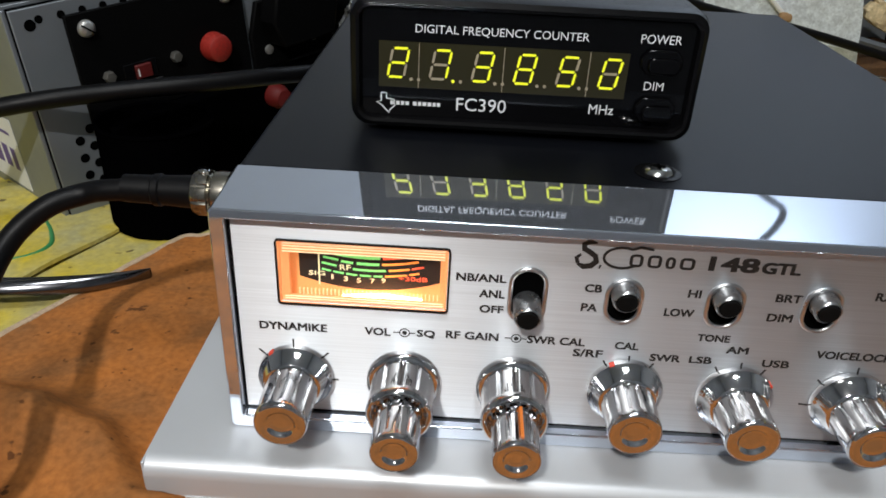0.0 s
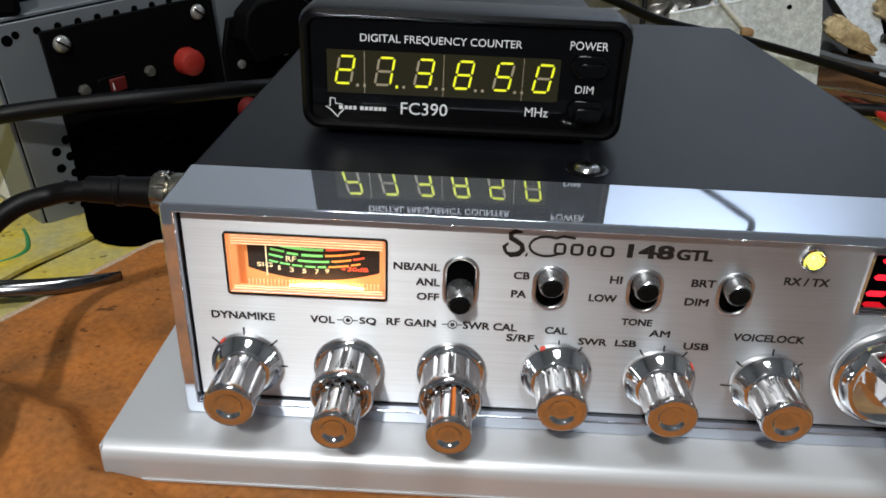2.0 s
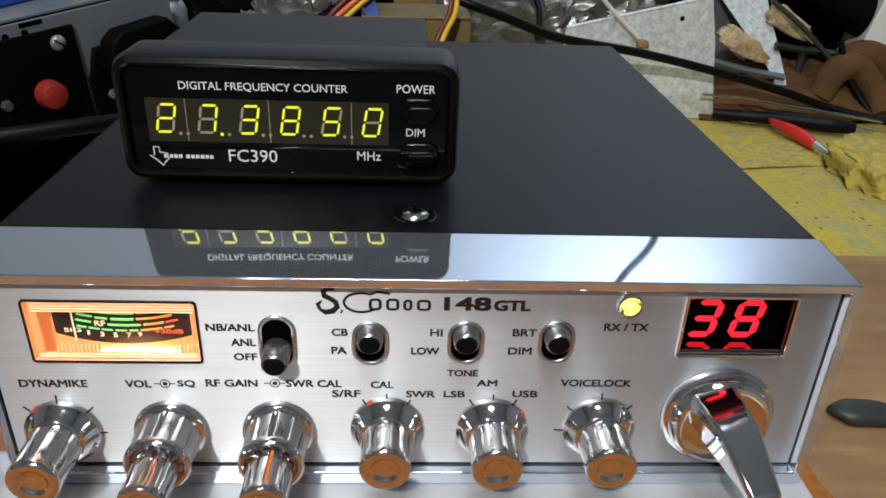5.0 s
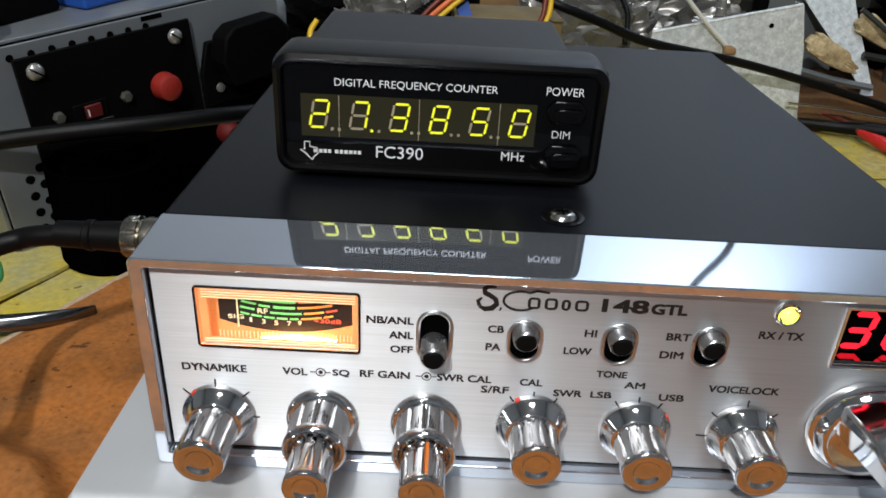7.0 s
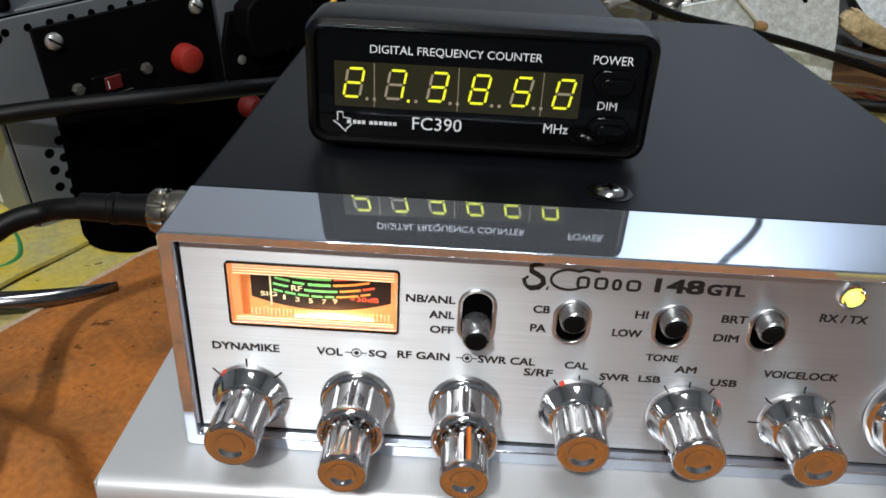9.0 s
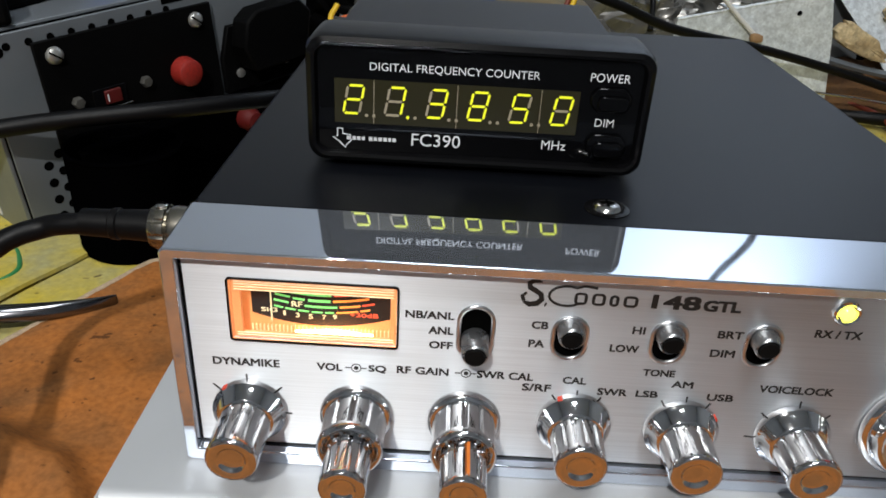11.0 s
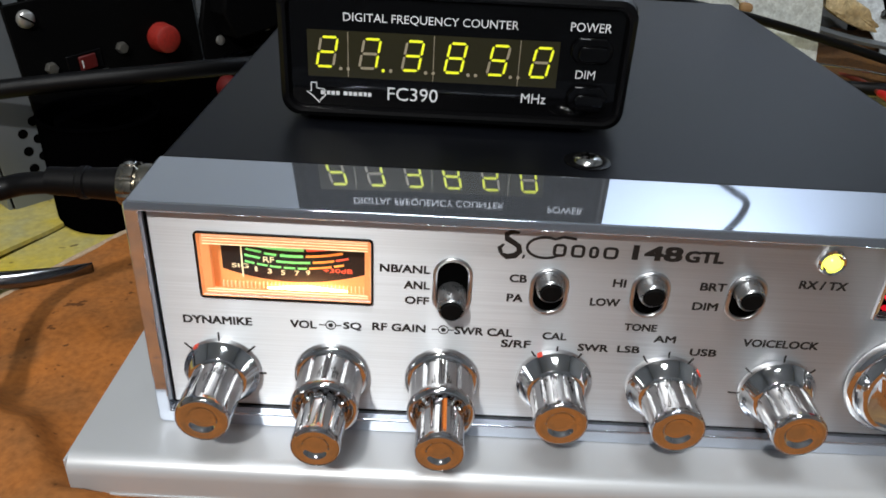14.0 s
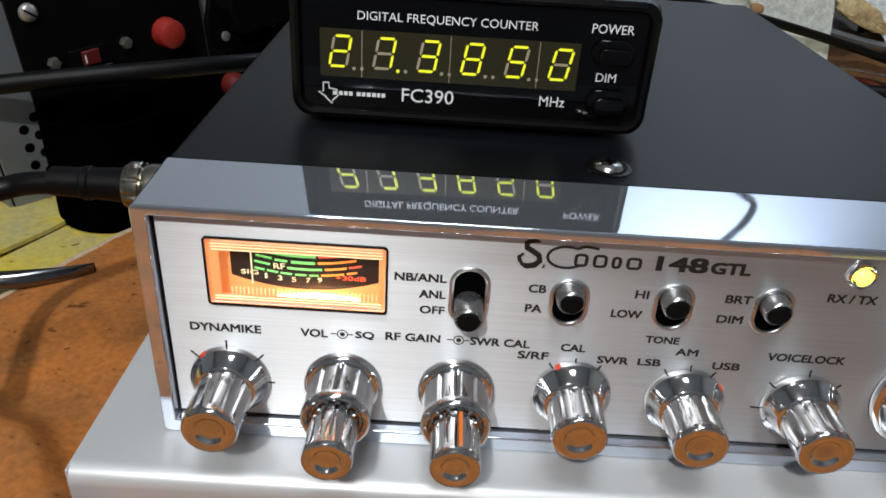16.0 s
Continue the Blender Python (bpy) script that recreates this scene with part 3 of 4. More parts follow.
def channel_display():
    x0, x1, z0, z1 = 160.0, 186.4, 59.4, 76.2
    t = part("channel_display", ring_prism(rounded(x0, x1, z0, z1, 0.4), rounded(x0 + 0.75, x1 - 0.75, z0 + 0.75, z1 - 0.75, 0.3), -1.2, -0.02), CHROME, radio, "red two-figure channel display in a chrome frame", bevel=0.2)
    part("window", box(x0 + 0.2, x1 - 0.2, 4.2, 4.6, z0 - 0.2, z1 + 0.2), HOLE, t, "dark display window")
    part("sill", box(x0 + 0.7, x1 - 0.7, 0.1, 3.95, z0 - 0.2, 61.1), SMOKED_MIRROR, t, "mirror black sill")
    for a, c in ((x0 + 0.1, x0 + 0.6), (x1 - 0.6, x1 - 0.1)):
        part("cheek", box(a, c, 0.9, 4.2, z0 + 0.6, z1), GLOSS, t, "gloss black cheek")
    for x, s in ((164.0, "3"), (174.2, "8")):
        for c in SEGMENTS[s]:
            part("segment", digit(x, x + 5.3, 62.6, 71.5, 1.45, c, 4.0, 4.15, 0.17, 0.1), LIT_RED, t, "lit red bar of figure " + s)


channel_display()


def indicator():
    t = part("indicator_lamp", lathe([(3.0, -0.02), (3.0, -0.8), (2.6, -1.3), (2.2, -1.0), (2.1, -0.1)], 36), CHROME, radio, "yellow indicator lamp in a chrome ring", at=pose(0.1474, 0, 0.073))
    part("lens", lathe([(1.75, -0.1), (1.7, -1.0), (1.3, -1.5), (0.7, -1.8), (0.1, -1.9)], 28), LIT_LED, t, "lit yellow lens")


indicator()


def cover_screw():
    t = part("cover_screw", lathe([(3.7, 0.0), (3.6, -0.5), (2.9, -1.2), (1.6, -1.6), (0.2, -1.7)], 32), STEEL, radio, "domed cross-head screw", at=pose(0.0985, 0.0285, 0.0812, -90, 0, 0))
    # thin added ring shows the dark glossy paint wear round the screw
    part("worn_ring", lathe([(5.6, 0.0), (5.6, -0.25), (5.2, -0.4), (3.6, -0.4)], 36), BLACK, t, "black ring standing in for glossy paint wear round the screw")
    part("recess", box(-1.7, 1.7, -1.85, -1.3, -0.3, 0.3), HOLE, t)
    part("recess", box(-0.3, 0.3, -1.85, -1.3, -1.7, 1.7), HOLE, t)


cover_screw()


def base():
    t = thing("flat_metal_box", "silver painted flat metal box under the radio", "metal box")
    prof = [(-17.0, 11.3)] + [(-13.0 - 4.2 * math.cos(radians(a)), 17.2 + 4.2 * math.sin(radians(a))) for a in range(0, 91, 10)] + [(228, 21.42), (228, 11.3)]
    bm = bmesh.new()
    a = [bm.verts.new(mm(-17.8, y, z)) for y, z in prof]
    b = [bm.verts.new(mm(200.0, y, z)) for y, z in prof]
    bm.faces.new(a)
    bm.faces.new(b)
    for i in range(len(a)):
        j = (i + 1) % len(a)
        bm.faces.new((a[i], a[j], b[j], b[i]))
    part("shell", bm, SILVER, t, "folded silver sheet")
    for x0, x1 in ((-18.6, -17.85), (200.05, 200.8)):
        part("end_plate", box(x0, x1, -16.2, 228, 11.3, 20.8), SILVER, t, "silver end plate", bevel=0.3)
    part("bottom_seam", box(-17, 199, -17.35, -17.05, 11.25, 11.75), SILVER, t, "thin folded bottom seam")


base()


# ---------------------------------------------------------------- frequency counter
def frequency_counter():
    t = thing("frequency_counter", "black frequency counter with yellow figures standing on the radio", "counter")
    yf = 45.0
    hx0, hx1, hz0, hz1 = 21.6, 109.8, 82.6, 116.0
    bm = bmesh.new()
    rows = []
    for y, g, r in ((yf + 17, 0.0, 5.0), (yf + 3.0, 0.0, 5.0), (yf + 0.8, 0.6, 4.6), (yf, 1.8, 4.0), (yf + 0.3, 2.6, 3.4), (yf + 2.6, 3.2, 3.0)):
        rows.append([bm.verts.new(mm(x, y, z)) for x, z in rounded(hx0 + g, hx1 - g, hz0 + g, hz1 - g, r)])
    n = len(rows[0])
    for a, b in zip(rows, rows[1:]):
        for i in range(n):
            bm.faces.new((a[i], a[(i + 1) % n], b[(i + 1) % n], b[i]))
    bm.faces.new(rows[0])
    part("front_bezel", bm, BLACK, t, "rounded black plastic bezel")
    face = part("face", prism(rounded(hx0 + 3.0, hx1 - 3.0, hz0 + 3.0, hz1 - 3.0, 2.2), yf + 1.9, yf + 3.4), GLOSS, t, "gloss black face", bevel=0.3)
    part("case", box(hx0 + 6, hx1 - 8, yf + 12, yf + 70, 82.7, 114.0), COVER, t, "black painted metal case", bevel=0.8)
    for x in (32, 96):
        for y in (yf + 8, yf + 62):
            part("rubber_foot", box(x - 4, x + 4, y - 3, y + 3, 81.2, 82.9), BLACK, t, bevel=0.3)
    fy = yf + 1.9
    window = material("smoked_window", (0.026, 0.023, 0.010), 0.12, vary=0.1)
    win = part("display_window", box(29.0, 91.4, fy - 0.12, fy - 0.02, 93.2, 104.8), window, t, "smoked display window")
    for k, s in enumerate("273850"):
        x = 31.2 + 10.65 * k
        for c in "abcdefg":
            lit = c in SEGMENTS[s]
            part("segment", digit(x, x + 4.1, 95.8, 103.1, 0.6, c, fy - 0.30, fy - 0.13, 0.18), LIT_YELLOW if lit else UNLIT, win, ("lit yellow bar of figure " if lit else "unlit brown bar of figure ") + s)
        for dx in (6.9, 9.1):
            bm = lathe([(0.42, fy - 0.3), (0.42, fy - 0.13)], 12)
            bmesh.ops.translate(bm, verts=bm.verts, vec=mm(x + dx - (1.2 if dx > 8 else 0.9), 0, 95.4))
            if x + dx < 90:
                part("point", bm, LIT_YELLOW if (k == 1 and dx < 8) else UNLIT, t, "decimal point")
        if k in (0, 2, 4):
            part("divider", box(x + 7.8, x + 7.95, fy - 0.2, fy - 0.13, 93.3, 104.6), UNLIT, t, "fine seam between digits")
    for text, x0, x1, z0, z1, bold in (("DIGITAL FREQUENCY COUNTER", 38.0, 80.8, 106.8, 109.2, 0.0), ("POWER", 93.4, 103.4, 107.5, 109.7, 0.0), ("DIM", 96.0, 100.9, 95.9, 98.0, 0.0),
                                       ("FC390", 49.0, 61.8, 87.8, 91.2, 0.0), ("MHz", 83.0, 89.3, 88.9, 91.4, 0.0)):
        lettering(text, x0, x1, z0, z1, WHITE_INK, face, y=fy - 0.08, bold=bold, label="white printed word " + text)
    # maker's mark: outlined shape and plain bars
    o = [(x, z + 0.9) for x, z in ((29.6, 90.6), (31.0, 90.6), (31.0, 89.2), (33.0, 88.9), (33.2, 87.4), (31.9, 86.2), (31.7, 85.4), (30.6, 86.4), (29.9, 87.2), (28.4, 88.2), (29.6, 88.4), (29.6, 90.6))]
    part("emblem", stroke(o, 0.3, fy - 0.1, fy - 0.03), WHITE_INK, face, "white outlined emblem")
    bm = bmesh.new()
    for x0, w in ((32.0, 1.2), (33.5, 0.9), (34.7, 0.9), (35.9, 0.9), (37.8, 1.0), (39.1, 0.9), (40.3, 1.0), (41.6, 1.0), (42.9, 0.8), (44.0, 0.9)):
        box(x0, x0 + w, fy - 0.1, fy - 0.03, 88.5, 89.5, bm)
    part("emblem_bars", bm, WHITE_INK, face, "white bars in place of a maker's name")
    for x, z in ((99.2, 103.1), (99.5, 91.0)):
        b = part("button", prism([(x - 5.2, z - 1.2), (x - 3.4, z - 3.2), (x + 3.4, z - 3.2), (x + 5.2, z - 1.2), (x + 5.2, z + 1.2), (x + 3.4, z + 3.2), (x - 3.4, z + 3.2), (x - 5.2, z + 1.2)], fy - 1.3, fy - 0.02), GLOSS, t, "gloss black push button", bevel=0.5)
        part("button_top", prism(rounded(x - 3.4, x + 4.4, z - 2.7, z + 1.3, 1.5), fy - 2.4, fy - 1.3), GLOSS, b, bevel=0.7, segments=3)


frequency_counter()


# ---------------------------------------------------------------- materials of the bench clutter
GREY_METAL = material("grey_zinc_sheet", (0.23, 0.255, 0.28), 0.42, 0.5, vary=0.2, scale=120, stain_scale=18)
GALV = material("galvanised_sheet", (0.86, 0.92, 0.96), 0.42, 0.25, grain=0.3, scale=240, stains=(0.64, 0.69, 0.72), stain_scale=260)
flakes = GALV.node_tree.nodes.new("ShaderNodeTexVoronoi")
flakes.inputs["Scale"].default_value = 750
flake_way = GALV.node_tree.nodes.new("ShaderNodeTexCoord")
GALV.node_tree.links.new(flake_way.outputs["Object"], flakes.inputs["Vector"])
for link in list(GALV.node_tree.links):
    if link.from_node.type == "MAP_RANGE" and link.to_node.type == "MIX":
        GALV.node_tree.links.new(flakes.outputs["Color"], link.to_socket)
BLACK_PANEL = material("black_panel_paint", (0.0022, 0.0022, 0.0024), 0.6, vary=0.4, scale=900, bump=0.00003, spec=0.06)
JAR_BLACK = material("deep_black_plastic", (0.0008, 0.0008, 0.001), 0.8, vary=0.3, scale=700, spec=0.0)
DULL_STEEL = material("dull_steel", (0.26, 0.26, 0.28), 0.14, 1.0, vary=0.3, scale=300)
NICKEL = material("worn_nickel", (0.50, 0.47, 0.40), 0.26, 1.0, vary=0.3, scale=400)
SCREW = material("bright_screw", (0.46, 0.46, 0.44), 0.32, 0.7, vary=0.2, scale=500)
NUT = material("dull_nut", (0.32, 0.31, 0.28), 0.3, 0.8, vary=0.3, scale=500)
DARK_RED = material("dark_red_plastic", (0.10, 0.006, 0.005), 0.5, vary=0.3)
RED_KNOB = material("red_knob_plastic", (0.30, 0.016, 0.009), 0.55, grain=0.3, scale=900, bump=0.0001)
STICKER = material("white_sticker", (0.72, 0.73, 0.72), 0.5, vary=0.06)
PURPLE = material("purple_ink", (0.09, 0.05, 0.25), 0.5)
CARD = material("tan_cardboard", (0.20, 0.14, 0.045), 0.6, vary=0.25, scale=200, stain_scale=40)
BLUE = material("blue_plastic", (0.008, 0.075, 0.38), 0.6, vary=0.2)
W_YELLOW = material("yellow_wire", (0.75, 0.48, 0.02), 0.4)
W_ORANGE = material("orange_wire", (0.75, 0.17, 0.05), 0.4)
W_BROWN = material("brown_wire", (0.16, 0.03, 0.015), 0.4)
W_GREEN = material("green_wire", (0.03, 0.22, 0.07), 0.4)
W_WHITE = material("white_plastic", (0.72, 0.71, 0.66), 0.45)
BAG = material("crumpled_foil_bag", (0.24, 0.235, 0.22), 0.28, 0.6, vary=0.3, scale=60)
CHIP = material("crumbly_tan_board", (0.74, 0.60, 0.36), 0.9, grain=0.5, scale=330, bump=0.0012, stains=(0.36, 0.25, 0.12), stain_scale=90)
BROWN_LEATHER = material("brown_suede", (0.15, 0.066, 0.014), 0.9, grain=0.45, scale=700, bump=0.0003, stains=(0.075, 0.034, 0.012), stain_scale=55)
RED_BOOT = material("red_rubber_boot", (0.68, 0.02, 0.02), 0.35, vary=0.15)
LUMP = material("yellowed_sponge", (0.45, 0.36, 0.13), 0.9, grain=0.35, scale=240, bump=0.0008, stains=(0.55, 0.43, 0.05), stain_scale=60)
WOOD_BROWN = material("worn_brown_board", (0.24, 0.13, 0.07), 0.7, grain=0.35, scale=160, stretch=(0.2, 1, 1), stains=(0.34, 0.21, 0.08), stain_scale=35)
STONE = material("dark_oxidised_metal", (0.05, 0.055, 0.05), 0.5, 0.4, vary=0.4, scale=300, bump=0.0003)
PALE_EDGE = material("pale_cut_edge", (0.48, 0.36, 0.24), 0.95, grain=0.3, scale=900)


def sheet(nx, ny, place, thick, bm=None):
    """A soft sheet: place(u, v) gives its upper side in millimetres, u and v from 0 to 1; thick is its depth."""
    bm = bm or bmesh.new()
    top = [[bm.verts.new(mm(*place(i / nx, j / ny))) for i in range(nx + 1)] for j in range(ny + 1)]
    low = [[bm.verts.new(v.co - mm(0, 0, thick)) for v in row] for row in top]
    for j in range(ny):
        for i in range(nx):
            bm.faces.new((top[j][i], top[j][i + 1], top[j + 1][i + 1], top[j + 1][i]))
            bm.faces.new((low[j][i], low[j + 1][i], low[j + 1][i + 1], low[j][i + 1]))
    for i in range(nx):
        bm.faces.new((top[0][i], low[0][i], low[0][i + 1], top[0][i + 1]))
        bm.faces.new((top[ny][i], top[ny][i + 1], low[ny][i + 1], low[ny][i]))
    for j in range(ny):
        bm.faces.new((top[j][0], top[j + 1][0], low[j + 1][0], low[j][0]))
        bm.faces.new((top[j][nx], low[j][nx], low[j + 1][nx], top[j + 1][nx]))
    return bm


def n3(x, y, z, s):
    return noise.noise(Vector((x, y, z)) * s)


def chunk(cx, cy, cz, sx, sy, sz, rough, seed, cuts=3, freq=0.06):
    """A rough lump, in millimetres."""
    bm = bmesh.new()
    bmesh.ops.create_icosphere(bm, subdivisions=cuts, radius=1.0)
    for v in bm.verts:
        p = Vector([math.copysign(abs(c) ** 0.6, c) for c in v.co])
        q = Vector((p.x * sx, p.y * sy, p.z * sz))
        k = 1 + rough * n3(q.x + seed * 31, q.y, q.z, freq) + rough * 0.5 * n3(q.x, q.y + seed * 17, q.z, freq * 3)
        v.co = mm(cx + q.x * k, cy + q.y * k, cz + q.z * k)
    return bm


# ---------------------------------------------------------------- leather cloth under the base
def along(x, pairs):
    for (a, p), (b, q) in zip(pairs, pairs[1:]):
        if x <= b:
            k = max(0.0, (x - a) / (b - a))
            k = k * k * (3 - 2 * k)
            return p + (q - p) * k
    return pairs[-1][1]


def cloth_height(x, y):
    h = 9.2 + 0.8 * n3(x, y, 0, 0.02) + 0.4 * n3(x, y, 5, 0.07)
    # the raised fold that runs past the front corner
    ridge = along(x, ((-150, 30), (-58, 5), (-39, -1), (-18, -20), (5, -32), (40, -44)))
    rise = along(x, ((-150, 13), (-58, 11), (-39, 9), (-18, 6.5), (5, 2.5), (40, 0)))
    d = y - ridge + 2.5 * n3(x, 0, 1, 0.04)
    h += rise * (math.exp(-(d / 9.0) ** 2) if d > 0 else math.exp(-(d / 24.0) ** 2) + 0.25 * n3(x, y, 7, 0.06))
    h += 0.5 * n3(x, y, 11, 0.16)
    h += 2.0 * math.exp(-(((x + 48) / 16) ** 2 + ((y - 52) / 20) ** 2))
    inside = min(1.0, max(0.0, (x + 20) / 3)) * min(1.0, max(0.0, (210 - x) / 8)) * min(1.0, max(0.0, (y + 19) / 3))
    return h * (1 - inside) + 11.1 * inside


def leather_cloth():
    def place(u, v):
        x = -170 + 385 * u
        back = 50 + (x + 84) * 2.15 if x < -55 else 112 + (x + 55) * 0.35
        back = max(-100, back) + 1.2 * n3(x, 0, 3, 0.25) + 2.2 * n3(x, 0, 9, 0.05)
        y = -135 + (back + 135) * v
        return x, y, cloth_height(x, y)
    t = thing("leather_cloth", "worn orange-brown suede cloth spread on the bench", "cloth")
    part("suede", sheet(240, 170, place, 1.6), LEATHER, t, smooth=60)
    rim = [place(u / 60, 1.0) for u in range(61)]
    part("cut_edge", tube([(x, y + 0.3, z - 0.6) for x, y, z in rim if x < 10], 1.3, 8, 3), PALE_EDGE, t, "pale frayed cut edge")


leather_cloth()


def brown_board():
    t = thing("worn_board", "worn brown board lying beside the radio", "board")
    part("board", box(214, 420, -130, 150, 6.2, 9.0), WOOD_BROWN, t, bevel=0.6)
    part("grip_edge", box(206, 213.8, -60, 150, 6.1, 8.4), BENCH, t, "yellow worn strip along its edge", bevel=0.5)


brown_board()


def metal_offcut():
    t = thing("metal_scrap", "dark oxidised metal scrap on the brown board", "scrap")
    part("piece", chunk(243, 37, 11.6, 12, 4.6, 2.7, 0.35, 4), STONE, t, smooth=50)


metal_offcut()


# ---------------------------------------------------------------- tweezers
def tweezers():
    t = thing("tweezers", "bright steel tweezers lying on the suede cloth", "tweezers")
    for dy, dz, name in ((0, 0.0, "arm"), (-6.0, 0.3, "arm")):
        def place(u, v, dy=dy, dz=dz):
            s = u
            x = -55 - 88 * s
            y = 82 - 14 * (1 - (1 - min(1, s * 1.7)) ** 2) - 5 * s + dy * s + (v - 0.5) * (6.4 * min(1, s * 5 + 0.02) ** 0.5 - 0.5 * s)
            z = 12.6 + dz + 3.0 * math.sin(min(1.0, s * 1.6) * math.pi / 2) - 11.0 * (v - 0.5) ** 2
            return x, y, z
        part(name, sheet(40, 10, place, 1.6), DULL_STEEL, t, "polished steel arm", smooth=50)


tweezers()


# ---------------------------------------------------------------- microphone plug and its cable
def microphone_lead():
    t = thing("microphone_lead", "black microphone cable with a chrome screw plug in the radio", "cable")
    m = pose(-0.001, 0.033, 0.0668, 0, 0, -90)
    part("socket", lathe([(6.4, 0.0), (6.4, -2.0), (5.6, -2.6), (5.4, -6.0), (4.8, -6.2)], 40), NICKEL, t, "threaded nickel socket", at=m)
    part("plug_ring", lathe([(5.0, -5.8), (5.7, -6.4), (5.8, -9), (5.6, -10.2), (5.0, -10.8), (6.0, -11.4), (6.0, -14.2), (5.4, -15.4), (4.2, -16.0)], 200, 9, 0.5, (-14.5, -11.2)), NICKEL, t, "knurled nickel plug ring", at=m)
    s = part("clamp_screw", lathe([(1.5, 0), (1.5, -1.2), (1.0, -1.6), (0.2, -1.7)], 16), STEEL, t, at=pose(-0.0138, 0.033, 0.0718, -90, 0, 0))
    part("slot", box(-1.3, 1.3, -1.9, -1.5, -0.2, 0.2), HOLE, s)
    part("strain_relief", lathe([(4.4, -15.6), (4.2, -18), (3.9, -24), (4.3, -24.4), (4.2, -26), (3.8, -26.4), (3.6, -34)], 28), RUBBER, t, at=m)
    part("cable", tube([(-33, 33, 66.4), (-40, 33, 65.8), (-46, 33, 64.4), (-53.5, 28.5, 62.6), (-60, 23.5, 57.6), (-62.5, 17, 53), (-61, 7, 50), (-55, -11, 47.5), (-51, -26, 45), (-52, -48, 42), (-78, -76, 42), (-118, -92, 44)], 2.9), RUBBER, t, "black rubber cable")


microphone_lead()


# ---------------------------------------------------------------- power supply behind
UX, UN = Vector((0.613, 0.785, 0.087)).normalized(), Vector((-0.788, 0.616, 0.0)).normalized()
UZ = UX.cross(UN).normalized()
SUPPLY = Matrix((( UX.x, UN.x, UZ.x, -0.055), (UX.y, UN.y, UZ.y, 0.189), (UX.z, UN.z, UZ.z, 0.086), (0, 0, 0, 1)))


def disc_at(x, z, profile, segs=24, y=0.0):
    bm = lathe(profile, segs)
    bmesh.ops.translate(bm, verts=bm.verts, vec=mm(x, y, z))
    return bm


def power_supply():
    t = thing("power_supply", "grey zinc power supply with a black control panel and red knob", "power supply", at=SUPPLY)
    # folded chassis: front, side and top sheets
    part("front_sheet", box(-86.6, 60, 0, 1.5, -78, 11.0), GREY_METAL, t, bevel=0.3)
    part("side_sheet", box(-88.6, -87.0, 1.0, 150, -78, 11.5), GREY_METAL, t, "grey zinc side sheet", bevel=0.3)
    part("corner_seam", box(-87.0, -86.6, 0.6, 4, -78, 11.0), HOLE, t, "dark folded seam")
    part("top_sheet", box(-88.6, 60, 2.0, 150, 11.4, 12.8), GREY_METAL, t, bevel=0.3)
    # solid black block in the hollow chassis, its shade put into colour
    part("core", box(-84, 58, 3, 148, -76, 10.5), HOLE, t, "black block standing in for the shaded inside")
    part("foot_flange", box(-86, -60, -7, 1.2, -79.0, -77.6), GREY_METAL, t, bevel=0.3)
    for x in (-8,):
        part("slot", box(x - 5, x + 5, -0.15, 0.2, 8.6, 10.6), HOLE, t, "dark slot")
    for k in range(9):
        part("vent_hole", disc_at(-77 + 8.2 * k, 6.4, [(1.5, 0.1), (1.5, -0.12)], 16), HOLE, t, "round vent hole")
    for k in range(9):
        part("vent_hole", disc_at(-70 - 5 * (k % 2), -38 - 3.7 * k, [(1.9, 0.1), (1.9, -0.12)], 16), HOLE, t, "round vent hole")
    part("vent_hole", disc_at(-80.5, 5.0, [(2.1, 0.1), (2.1, -0.12)], 18), HOLE, t, "round vent hole")
    # black control panel
    pan = part("control_panel", box(-69, 8.5, -2.2, -0.2, -37, 6.0), BLACK_PANEL, t, "black painted control panel", bevel=0.4)
    for x, z in ((-62, 0), (0, 0)):
        s = part("screw", disc_at(x, z, [(3.4, -2.2), (3.3, -3.0), (2.6, -3.9), (1.4, -4.5), (0.2, -4.6)], 28), SCREW, pan, "domed slotted screw")
        bm = box(-3.2, 3.2, -4.75, -4.0, -0.35, 0.35)
        bmesh.ops.rotate(bm, verts=bm.verts, cent=(0, 0, 0), matrix=Matrix.Rotation(radians(40), 3, "Y"))
        bmesh.ops.translate(bm, verts=bm.verts, vec=mm(x, 0, z))
        part("screw_slot", bm, HOLE, pan, "screw slot")
    for x, z in ((-28.6, -19.2), (-58.3, -19.6)):
        part("nut", disc_at(x, z, [(2.4, -2.2), (2.4, -4.2), (2.0, -4.8), (0.3, -5.0)], 6), NUT, pan, "small dull nut")
    part("red_knob", disc_at(-10.2, -19.5, [(6.1, -2.2), (6.3, -3.2), (6.1, -4.2), (5.9, -7.4), (5.5, -8.6), (4.6, -9.2), (0.3, -9.4)], 36), RED_KNOB, pan, "worn round red knob")
    sw = part("slide_switch", box(-52, -37.5, -3.0, -2.0, -24.6, -17), BLACK, pan, "voltage slide switch in a dark frame", bevel=0.3)
    part("slider", box(-47.5, -40.5, -4.2, -2.9, -23.6, -18), DARK_RED, pan, "red slider", bevel=0.4)
    part("slider_marks", box(-46.8, -46.3, -4.4, -4.25, -22.4, -19.4), STICKER, pan, "white marks on the slider")
    part("switch_rail", box(-52, -36, -3.4, -2.2, -26.0, -25.2), STEEL, pan, "bright metal lip", bevel=0.2)
    part("fan_housing", box(-65, 59, -8, -0.2, -77.5, -37.4), JAR_BLACK, t, "black lower housing", bevel=1.5)
